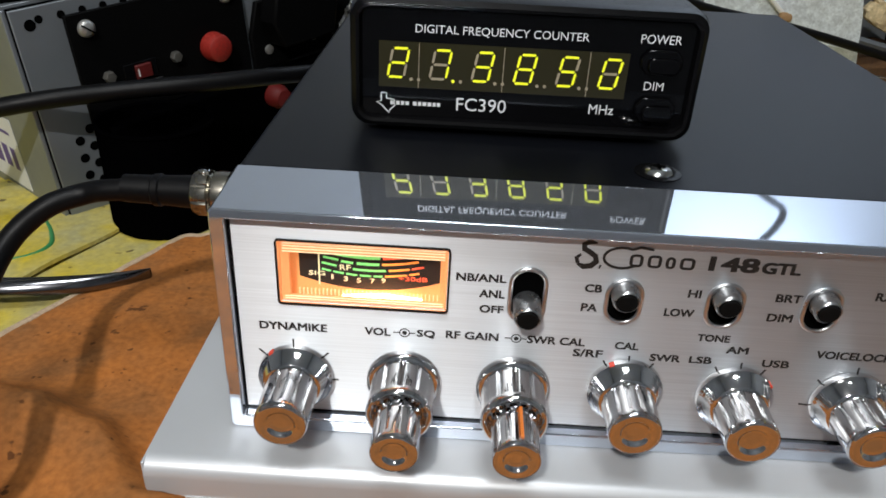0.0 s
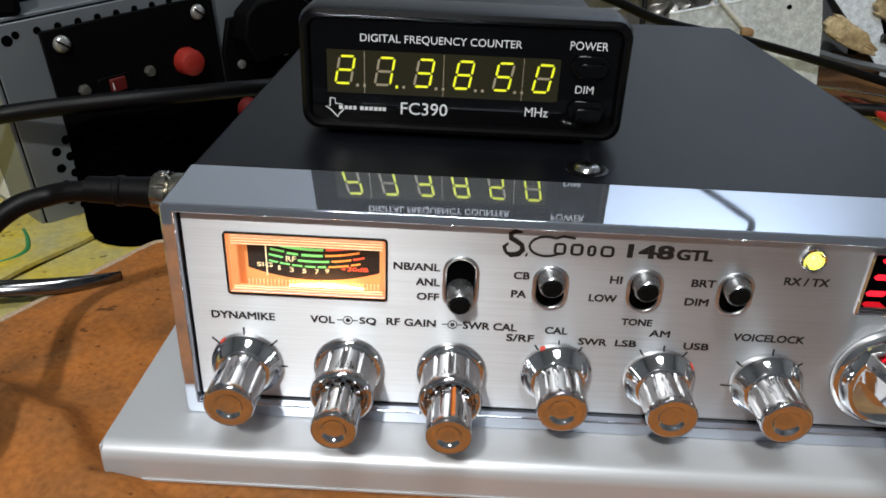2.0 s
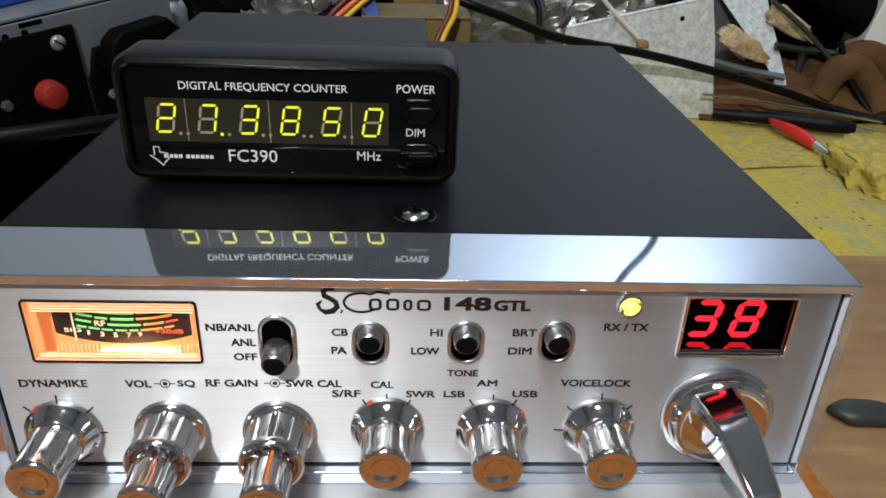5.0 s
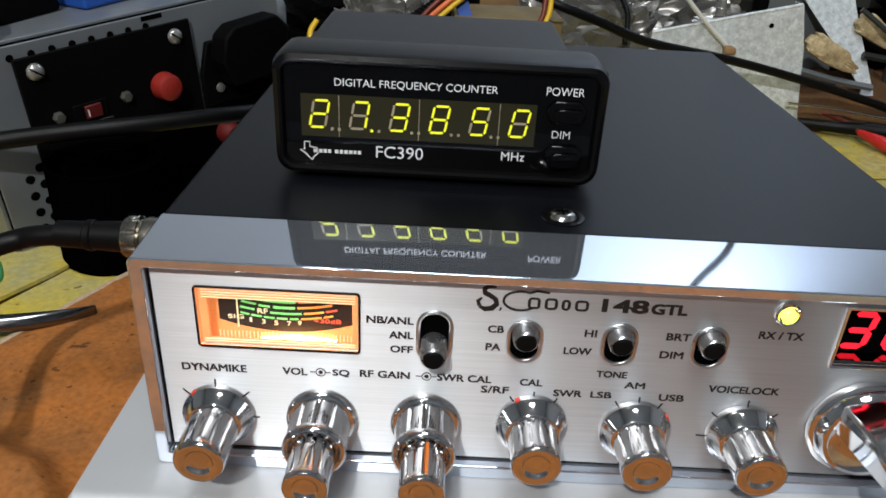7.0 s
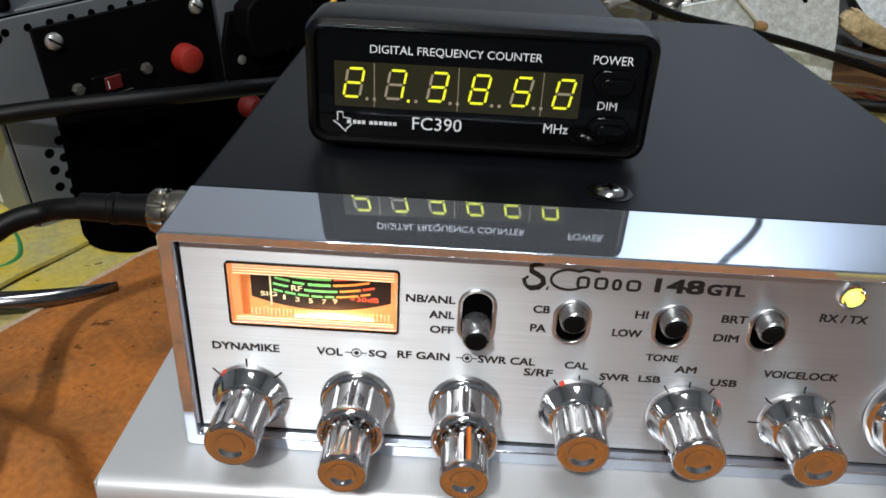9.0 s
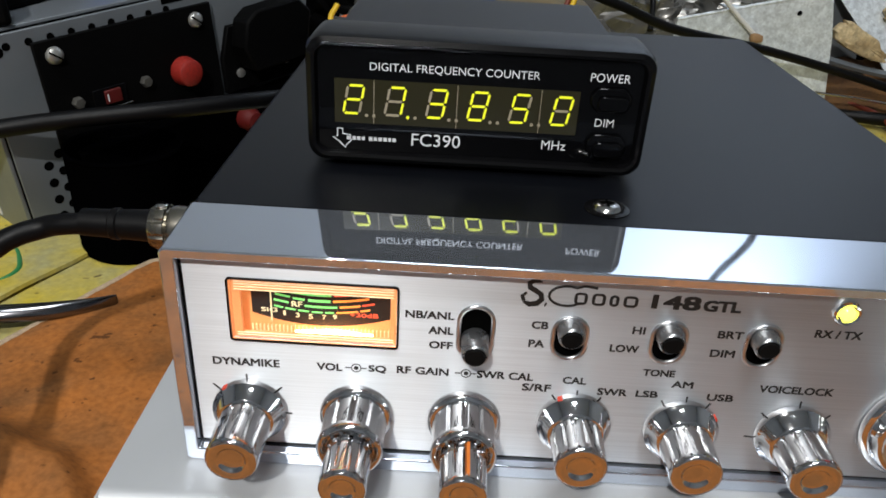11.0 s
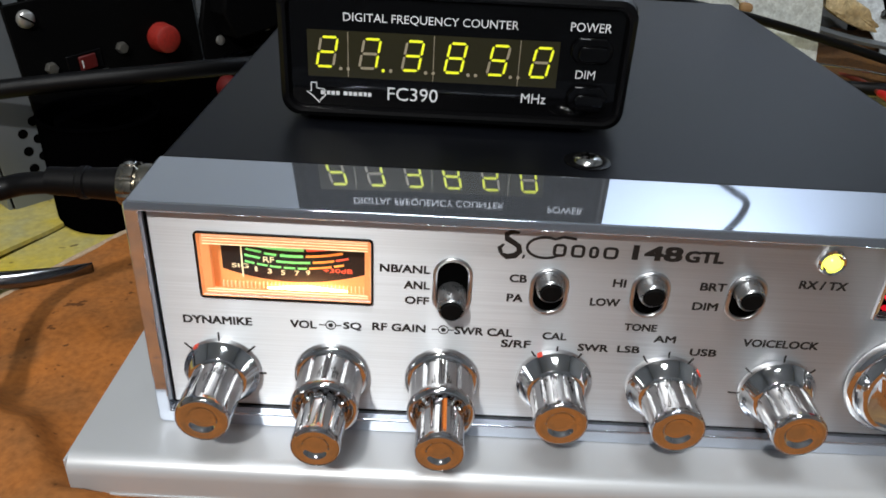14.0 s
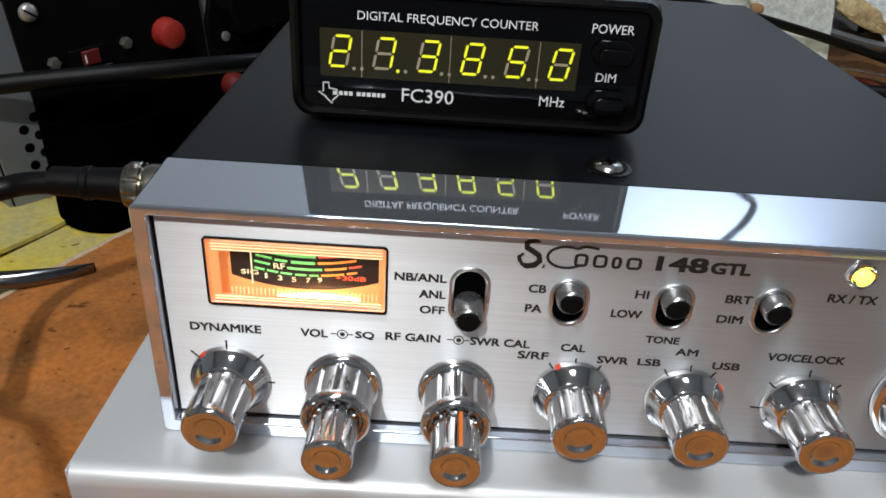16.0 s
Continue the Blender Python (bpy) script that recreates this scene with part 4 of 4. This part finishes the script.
    # mains inlet with its plug
    inlet = part("mains_inlet", prism([(15, -6), (56, -6), (58, -9), (58, -36), (10, -36), (10, -20)], -3.0, -0.2), BLACK_PANEL, t, "black mains inlet", bevel=0.6)
    part("mains_plug", prism([(18, -3), (24, 1), (48, 2), (55, -5), (50, -26), (20, -26), (15, -14)], -14, -3.1), BLACK_PANEL, inlet, "black moulded plug", bevel=1.2)
    for x, z in ((18.3, -28), (45, -28)):
        part("screw", disc_at(x, z, [(2.2, -3.0), (2.0, -4.0), (0.3, -4.6)], 20), SCREW, inlet, "small bright screw")
    part("terminal", disc_at(14, -47.5, [(5.5, -8.1), (5.5, -12), (4.5, -14), (4, -16), (0.4, -16.4)], 28), DARK_RED, t, "red binding post")
    # sticker on the side
    m = Matrix(((0, 1, 0, -0.0886), (-1, 0, 0, 0), (0, 0, 1, 0), (0, 0, 0, 1)))
    st = part("sticker", box(-78, -28, -0.25, -0.05, -68, -36), STICKER, t, "white sticker with purple print", at=m)
    for k, (a, b, c, d) in enumerate(((-37, -33, -60, -50), (-45, -40, -60, -50), (-42, -33, -44, -42.6), (-56, -48, -60, -50))):
        part("print_bar", box(a, b, -0.4, -0.28, c, d), PURPLE, st, "purple printed bar")


power_supply()


def box_thing(name, label, category, dims, mat, m, bevel=1.0, extra=None):
    t = thing(name, label, category, at=m)
    part("body", box(*dims), mat, t, bevel=bevel)
    for nm, d, mt in extra or ():
        part(nm, box(*d), mt, t, bevel=0.5)
    return t


box_thing("black_adapter", "black plastic adapter on the power supply", "adapter", (-20, 18, -14, 14, 0, 17), BLACK_PANEL,
          SUPPLY @ pose(-0.052, 0.038, 0.0129, 0, 0, 12), 2.0, (("ridge", (-12, 10, -12, 12, 17.1, 19), BLACK_PANEL),))
box_thing("black_adapter", "black plastic adapter with a blunt end on the power supply", "adapter", (-15, 15, -10, 10, 0, 14), BLACK_PANEL,
          SUPPLY @ pose(-0.083, 0.014, 0.0129, 0, 0, -20), 2.0, (("ridge", (-9, 8, -8, 8, 14.1, 16), BLACK_PANEL),))
box_thing("blue_box", "bright blue plastic box on the power supply", "box", (-24, 30, -12, 30, 0, 18), BLUE,
          SUPPLY @ pose(-0.004, 0.034, 0.0129, 0, 0, 8), 1.5, (("label", (-14, 6, -12.4, -12.1, 4, 12), STICKER),))


def black_jar():
    t = thing("black_jar", "black open plastic jar in front of the power supply", "jar", at=pose(-0.068, 0.134, 0.006))
    bm = bmesh.new()
    rings = []
    for r, z in ((20.5, 0), (21.5, 1), (22.0, 41.5), (20.8, 41.4), (20.4, 4), (0.5, 3.5)):
        rings.append([bm.verts.new(mm(r * math.cos(a), r * math.sin(a), z)) for a in (2 * math.pi * i / 48 for i in range(48))])
    for a, b in zip(rings, rings[1:]):
        for i in range(48):
            bm.faces.new((a[i], a[(i + 1) % 48], b[(i + 1) % 48], b[i]))
    bm.faces.new(rings[0])
    bm.faces.new(rings[-1])
    part("wall", bm, JAR_BLACK, t, "thin black plastic wall")
    ring = lathe([(22.0, 0.0), (22.5, -0.6), (22.2, -1.5), (21.2, -1.6), (20.7, -0.8), (20.8, 0.0)], 48, closed=False)
    part("rim", ring, JAR_BLACK, t, "rolled black rim", at=pose(0, 0, 0.0415, -90, 0, 0))


black_jar()


def cable_thing(name, label, points, radius, mat, category="cable"):
    t = thing(name, label, category)
    part("sheath", tube(points, radius), mat, t)
    return t


cable_thing("mains_cable", "thick black mains cable crossing before the power supply",
            [(-230, 70, 26), (-170, 96, 46), (-112, 110, 58.6), (-80, 124, 61.5), (-50, 137, 62.6), (-22, 158, 61.5), (-8, 190, 54), (-8, 232, 32), (-10, 275, 12)], 3.4, RUBBER)
cable_thing("green_wire", "thin green wire on the yellow mat", [(-120, 84, 7.8), (-105, 92, 8.2), (-101, 101, 8.4), (-106, 112, 8.0), (-112, 120, 7.8)], 1.0, W_GREEN, "wire")


def mat_strip():
    t = thing("folded_mat", "second stained yellow mat layer beside the cloth", "mat")

    def place(u, v):
        a, b = Vector((-98, 80, 0)), Vector((-74, 136, 0))
        p = a + (b - a) * (u * 2.4 - 0.8) + Vector((-70 * v, 30 * v, 0))
        return p.x, p.y, 8.6 + 0.7 * n3(p.x, p.y, 2, 0.05)
    part("layer", sheet(40, 20, place, 1.6), BENCH, t, smooth=50)


mat_strip()


# ---------------------------------------------------------------- clutter behind the radio
box_thing("cardboard_box", "tan cardboard box standing behind the radio", "box", (0, 62, 0, 52, 0, 74), CARD, pose(0.070, 0.296, 0.006, 0, 0, 3), 1.0,
          (("lid_flap", (-0.6, 62.6, -0.8, 30, 74.1, 75.4), CARD),))


def lump_thing(name, label, category, mat, *args, smooth=50, **kw):
    t = thing(name, label, category)
    part("body", chunk(*args, **kw), mat, t, smooth=smooth)
    return t


lump_thing("foil_bag", "crumpled silver foil bag behind the radio", "bag", BAG, 30, 330, 46, 30, 26, 42, 0.28, 7, cuts=5, freq=0.13, smooth=40)
lump_thing("foil_bag", "small crumpled silver foil bag beside the box", "bag", BAG, -4, 300, 36, 17, 18, 30, 0.26, 12, cuts=5, freq=0.16, smooth=40)
lump_thing("foil_bag", "dull grey crumpled bag behind the box", "bag", BAG, 165, 400, 40, 50, 30, 44, 0.25, 19, cuts=5, freq=0.11, smooth=40)
lump_thing("foil_bag", "grey crumpled bag lying behind the radio", "bag", BAG, 214, 432, 44, 62, 30, 54, 0.25, 23, cuts=5, freq=0.11, smooth=40)
box_thing("black_case", "black plastic case lying behind the radio", "case", (0, 60, 0, 30, 0, 40), BLACK_PANEL, pose(0.022, 0.262, 0.006, 0, 0, 24), 3.0,
          (("lid", (1, 59, 1, 29, 40.1, 44), BLACK_PANEL),))
box_thing("olive_can", "olive grey metal can beside the power supply", "can", (-9, 9, -9, 9, 0, 84), GREY_METAL, pose(-0.034, 0.285, 0.006, 0, 0, 20), 6.0,
          (("cap", (-7, 7, -7, 7, 84.1, 90), BLACK_PANEL),))
for pts, mat, label in (
        ([(38, 280, 50), (48, 288, 72), (62, 296, 86), (80, 300, 99)], W_ORANGE, "orange insulated wire"),
        ([(42, 281, 50), (52, 288, 71), (66, 295, 85), (84, 299, 99)], W_YELLOW, "yellow insulated wire"),
        ([(34, 281, 50), (45, 290, 72), (58, 298, 87), (76, 303, 100)], W_BROWN, "dark brown insulated wire"),
        ([(106, 276, 55), (113, 284, 74), (119, 290, 86), (120, 296, 99)], W_BROWN, "dark brown insulated wire"),
        ([(108.5, 275, 55), (116, 283, 74), (122, 289, 86), (123, 295, 99)], W_YELLOW, "yellow insulated wire"),
        ([(-5, 271, 80), (-8, 266, 73), (-2, 260, 65), (10, 254, 59), (16, 252, 53)], W_YELLOW, "short yellow wire end"),
        ([(-5, 271, 72), (3, 268, 74), (11, 264, 68), (17, 260, 59)], W_ORANGE, "short orange wire end")):
    tagged(cable_thing("insulated_wire", label + " behind the counter", pts, 1.5, mat, "wire"), group="wires behind the counter")
lump_thing("wire_connector", "small white plastic wire connector", "connector", W_WHITE, 3, 267, 69, 5, 4, 3, 0.2, 3)


def blue_strap():
    t = thing("blue_strap", "flat blue plastic strap hanging over the cardboard box", "strap")

    def place(u, v):
        return 90 - 19 * u - 4 * math.sin(u * 3.1) + 7.6 * (v - 0.5), 290 + 14 * u, 60 + 40 * u
    part("band", sheet(12, 3, lambda u, v: place(u, v), 0.9), BLUE, t)


blue_strap()
cable_thing("black_cable", "thick black cable draped behind the radio",
            [(60, 350, 112), (100, 330, 97), (122, 300, 91.8), (152, 300, 82), (186, 312, 69), (245, 335, 56), (300, 348, 42.5), (352, 352, 29), (392, 348, 18), (460, 320, 10.5)], 2.8, RUBBER)
cable_thing("black_cable", "thin black cable standing up behind the radio", [(176, 330, 64), (178, 345, 80), (170, 360, 98), (172, 370, 120)], 1.8, RUBBER)
cable_thing("hanging_cable", "dark cable hanging on the bench's far side", [(180, 520, 268), (270, 460, 294), (316, 424, 306), (331, 420, 314), (331, 420, 327), (324, 420, 343), (313, 421, 362), (303, 424, 390), (292, 440, 450), (280, 520, 560), (240, 800, 800), (240, 1100, 1100), (240, 1398, 1300)], 3.2, RUBBER)


def flake(sx, sy, sz, seed):
    """A torn, flat piece of board: a ragged outline with a rough broken face, in millimetres."""
    bm = bmesh.new()
    outline = []
    for k in range(44):
        a = 2 * math.pi * k / 44
        c, d = math.cos(a), math.sin(a)
        r = 1 + 0.22 * n3(c * 40, d * 40, seed * 13, 0.05) + 0.14 * n3(c * 90, d * 90, seed * 7, 0.12)
        outline.append((math.copysign(abs(c) ** 0.6, c) * sx * r, math.copysign(abs(d) ** 0.75, d) * sz * r * (0.78 - 0.34 * c)))
    rows = []
    for y, k in ((sy, 0.95), (sy * 0.5, 1.0), (-sy * 0.5, 1.0), (-sy * 0.9, 0.93), (-sy, 0.75), (-sy * 1.05, 0.5), (-sy * 1.0, 0.22)):
        rows.append([bm.verts.new(mm(x * k, y + 0.9 * n3(x * k, z * k, seed, 0.22) + 0.5 * n3(x * k, z * k, seed, 0.6), z * k)) for x, z in outline])
    for a, b in zip(rows, rows[1:]):
        for i in range(44):
            bm.faces.new((a[i], a[(i + 1) % 44], b[(i + 1) % 44], b[i]))
    bm.faces.new(rows[0])
    bm.faces.new(rows[-1])
    return bm


# ---------------------------------------------------------------- clutter on the right
def galvanised_bracket():
    t = thing("galvanised_bracket", "spangled galvanised steel bracket standing on the bench", "bracket")
    part("front_plate", prism([(196, 6.5), (309, 6.5), (306, 24), (300, 60), (293, 88), (200, 66)], 360, 361.2), GALV, t)
    part("top_rim", tube([(200, 360.6, 66), (246, 360.6, 77), (293, 360.6, 88)], 1.1, 8), GALV, t, "folded top edge")
    bm = prism([(352, 6.5), (371, 6.5), (368, 29), (356, 73), (350, 100), (306, 100), (322, 78), (341, 55), (360, 29)], 396, 397.4)
    for v in bm.verts:
        v.co.y += (v.co.z - 0.05) * 0.55
    part("rear_plate", bm, GALV, t, "leaning rear plate")
    part("inner_web", prism([(300, 6.5), (356, 6.5), (350, 60), (338, 104), (296, 104)], 424, 425.2), GREY_METAL, t, "grey inner web between the plates")
    part("side_flange", prism([(309.3, 6.5), (310.3, 6.5), (307.3, 24), (301.3, 60), (294.3, 88), (293.3, 88), (300.3, 60), (306.3, 24)], 361.3, 374), GALV, t, "folded side flange")
    part("hole", disc_at(276, 74, [(1.6, 360.1), (1.6, 359.8)], 16), HOLE, t, "round hole")


galvanised_bracket()


def swab():
    t = thing("cotton_swab", "white stick with a brown tip leaning on the bracket", "swab")
    part("stick", tube([(249, 357.5, 60), (235, 357, 72), (221, 356, 85), (210, 355, 97)], 1.5), W_WHITE, t)
    part("tip", chunk(251, 356, 58.0, 3.6, 2.8, 2.6, 0.4, 2), WOOD_BROWN, t, "brown stained tip")


swab()
for place_, seed_, label_ in ((pose(0.329, 0.377, 0.054, 0, 27, 0), 31, "crumbly tan chipboard piece beside the bracket"),
                              (pose(0.372, 0.402, 0.064, 0, 30, 0), 37, "crumbly tan chipboard piece behind the bracket")):
    t_ = tagged(thing("chipboard_piece", label_, "board piece", "broken chipboard pieces", at=place_))
    part("body", flake(21, 4.2, 8.5, seed_), CHIP, t_, "torn board with a ragged edge", smooth=25)
for a, b, label in (((310, 379, 42), (362, 376, 33), "bent sheet metal strip under the chipboard"), ((358, 392, 52), (404, 388, 48), "dark metal strip under the chipboard")):
    t_ = thing("metal_strip", label, "strip")
    part("strip", tube([a, ((a[0] + b[0]) / 2, a[1], (a[2] + b[2]) / 2 - 1), b], 2.6, 6), STONE if a[0] > 340 else GREY_METAL, t_)
    part("support", tube([((a[0] + b[0]) / 2, a[1] + 3, (a[2] + b[2]) / 2 - 2), ((a[0] + b[0]) / 2, a[1] + 6, 7)], 3.0, 8), STONE, t_)


def work_gloves():
    t = thing("leather_glove", "crumpled brown suede work glove", "glove")

    def place(u, v):
        x, y = 300 + 150 * u, 356 + 90 * v
        z = 9 + 24 * math.sin(math.pi * min(1, max(0, u))) ** 0.7 * math.sin(math.pi * v) ** 0.6 * (0.7 + 0.6 * n3(x, y, 0, 0.03)) + 5 * n3(x, y, 4, 0.06)
        return x + 4 * n3(x, y, 8, 0.05), y, max(7.6, z + 14 * v)
    part("palm", sheet(50, 36, place, 1.5), BROWN_LEATHER, t, smooth=60)
    part("finger", tube([(388, 372, 20), (398, 376, 38), (414, 380, 40), (428, 374, 26), (430, 360, 12)], [9, 10, 10, 9, 7]), BROWN_LEATHER, t)
    part("finger", tube([(404, 390, 26), (420, 394, 46), (438, 394, 44), (452, 386, 26)], [9, 10, 10, 8]), BROWN_LEATHER, t)


work_gloves()


def black_tool():
    t = thing("soldering_tool", "black handled tool with a grey shaft behind the gloves", "tool")
    part("handle", tube([(376, 420, 96), (400, 418, 84), (440, 410, 66)], [13, 15, 16]), BLACK_PANEL, t)
    part("shaft", tube([(350, 396, 82), (372, 388, 66), (394, 381, 46)], 1.8), STONE, t, "grey metal shaft")
    part("lead", tube([(398, 380, 58), (404, 378, 44), (414, 372, 26), (424, 362, 12)], 2.4), RUBBER, t, "black lead")


black_tool()
box_thing("white_carton", "white carton with a red lower edge", "carton", (0, 60, 0, 40, 0, 70), STICKER, pose(0.415, 0.395, 0.02, 0, 12, -10), 1.0,
          (("red_band", (-0.4, 60.4, -0.4, 40.4, 0, 14), RED_BOOT),))


def crocodile_clip():
    t = thing("crocodile_clip", "red booted crocodile clip on the yellow mat", "clip")
    part("boot", tube([(341, 336, 13), (345, 318, 13), (348, 304, 12.5), (349, 292, 11.8)], [2.2, 4.2, 4.4, 3.0], 18), RED_BOOT, t, "red rubber boot")
    part("jaw", tube([(349, 292, 12.4), (351, 281, 11.4), (353, 270, 10.6)], [2.6, 2.2, 1.0], 8), STEEL, t, "steel jaw")
    part("lead", tube([(341, 337, 13), (337, 356, 15), (324, 372, 15), (300, 384, 12)], 1.6), W_BROWN, t, "thin dark lead")


crocodile_clip()


def test_probe():
    t = thing("test_probe", "black test probe lying on the yellow mat", "probe")
    part("handle", tube([(308, 356, 12), (330, 346, 13), (352, 340, 13.4), (378, 330, 13.4), (392, 325, 12.6)], [3.2, 4.0, 4.8, 5.2, 3.6], 16), RUBBER, t)
    part("tip", tube([(391, 325.5, 12.6), (402, 321, 12)], [2.0, 1.2], 10), STEEL, t, "bright metal tip")


test_probe()
cable_thing("steel_rod", "thin bright steel rod across the clutter", [(296, 352, 26), (330, 352, 23), (370, 346, 19), (420, 336, 14)], 0.9, STEEL, "rod")
lump_thing("sponge", "yellowed lumpy sponge on the bench", "sponge", LUMP, 366, 250, 15, 24, 30, 10, 0.3, 41, cuts=4, freq=0.08)


def stained_paper():
    t = thing("stained_paper", "stained pale paper scrap on the yellow mat", "paper")

    def place(u, v):
        x, y = 290 + 60 * u, 262 + 44 * v + 10 * u
        return x, y, 7.0 + 1.2 * n3(x, y, 1, 0.06) + 0.5
    part("scrap", sheet(16, 12, place, 0.5), LUMP, t)


stained_paper()


# added black box that darkens what shows between the bracket plates
box_thing("dark_backing", "big black case-shaped backing added to darken the back of the bench", "tool case", (0, 330, 0, 120, 0, 130), BLACK_PANEL, pose(0.30, 0.46, 0.006, 0, 0, -8), 6.0,
          (("lid_rim", (-2, 332, -3, 122, 84, 90), BLACK_PANEL), ("latch", (60, 90, -6, -3.2, 70, 100), STONE)))
box_thing("wooden_crate", "dark brown wooden crate at the back of the bench", "crate", (0, 260, 0, 90, 0, 70), WOOD_BROWN, pose(-0.02, 0.50, 0.006, 0, 0, 5), 2.0,
          (("slat", (-2, 262, -4, -0.3, 40, 62), WOOD_BROWN), ("slat", (-2, 262, -4, -0.3, 8, 30), WOOD_BROWN)))
lump_thing("black_bag", "crumpled black plastic bag behind the power supply", "bag", BLACK_PANEL, -6, 372, 38, 52, 30, 44, 0.35, 51, cuts=5, freq=0.1, smooth=40)
lump_thing("black_bag", "small crumpled black plastic bag beside the foil", "bag", BLACK_PANEL, 58, 372, 50, 26, 22, 50, 0.35, 57, cuts=5, freq=0.12, smooth=40)


def ribbed_hose():
    t = thing("ribbed_hose", "black ribbed plastic hose behind the counter", "hose")
    line = smooth_path([(30, 286, 58), (43, 300, 75), (61, 320, 86), (80, 340, 104)], 9)
    bm = tube(line, 2.6, 12, 1)
    part("core", bm, RUBBER, t)
    for a, b in zip(line[2:-2:1], line[3:-1:1]):
        d = (b - a).normalized()
        part("rib", tube([a - d * 0.45, a + d * 0.45], 3.4, 12), RUBBER, t)


ribbed_hose()


def binding_post():
    t = thing("binding_post", "small nickel binding post on the bracket's top edge", "connector")
    for name, prof, mat in (("barrel", [(3.0, 0), (3.2, -0.6), (3.2, -7), (2.7, -7.6), (2.6, -12), (2.0, -12.6), (0.3, -12.7)], SCREW), ("nut", [(4.2, 0.2), (4.3, -0.4), (4.2, -2.2), (3.0, -2.4)], NICKEL)):
        part(name, lathe(prof, 6 if name == "nut" else 24), mat, t, at=pose(0.2435, 0.3665, 0.0755, -90, 0, 0))
    part("shelf", box(228, 262, 361.4, 372, 74.4, 75.4), GALV, t, "galvanised lug that carries the post")


binding_post()
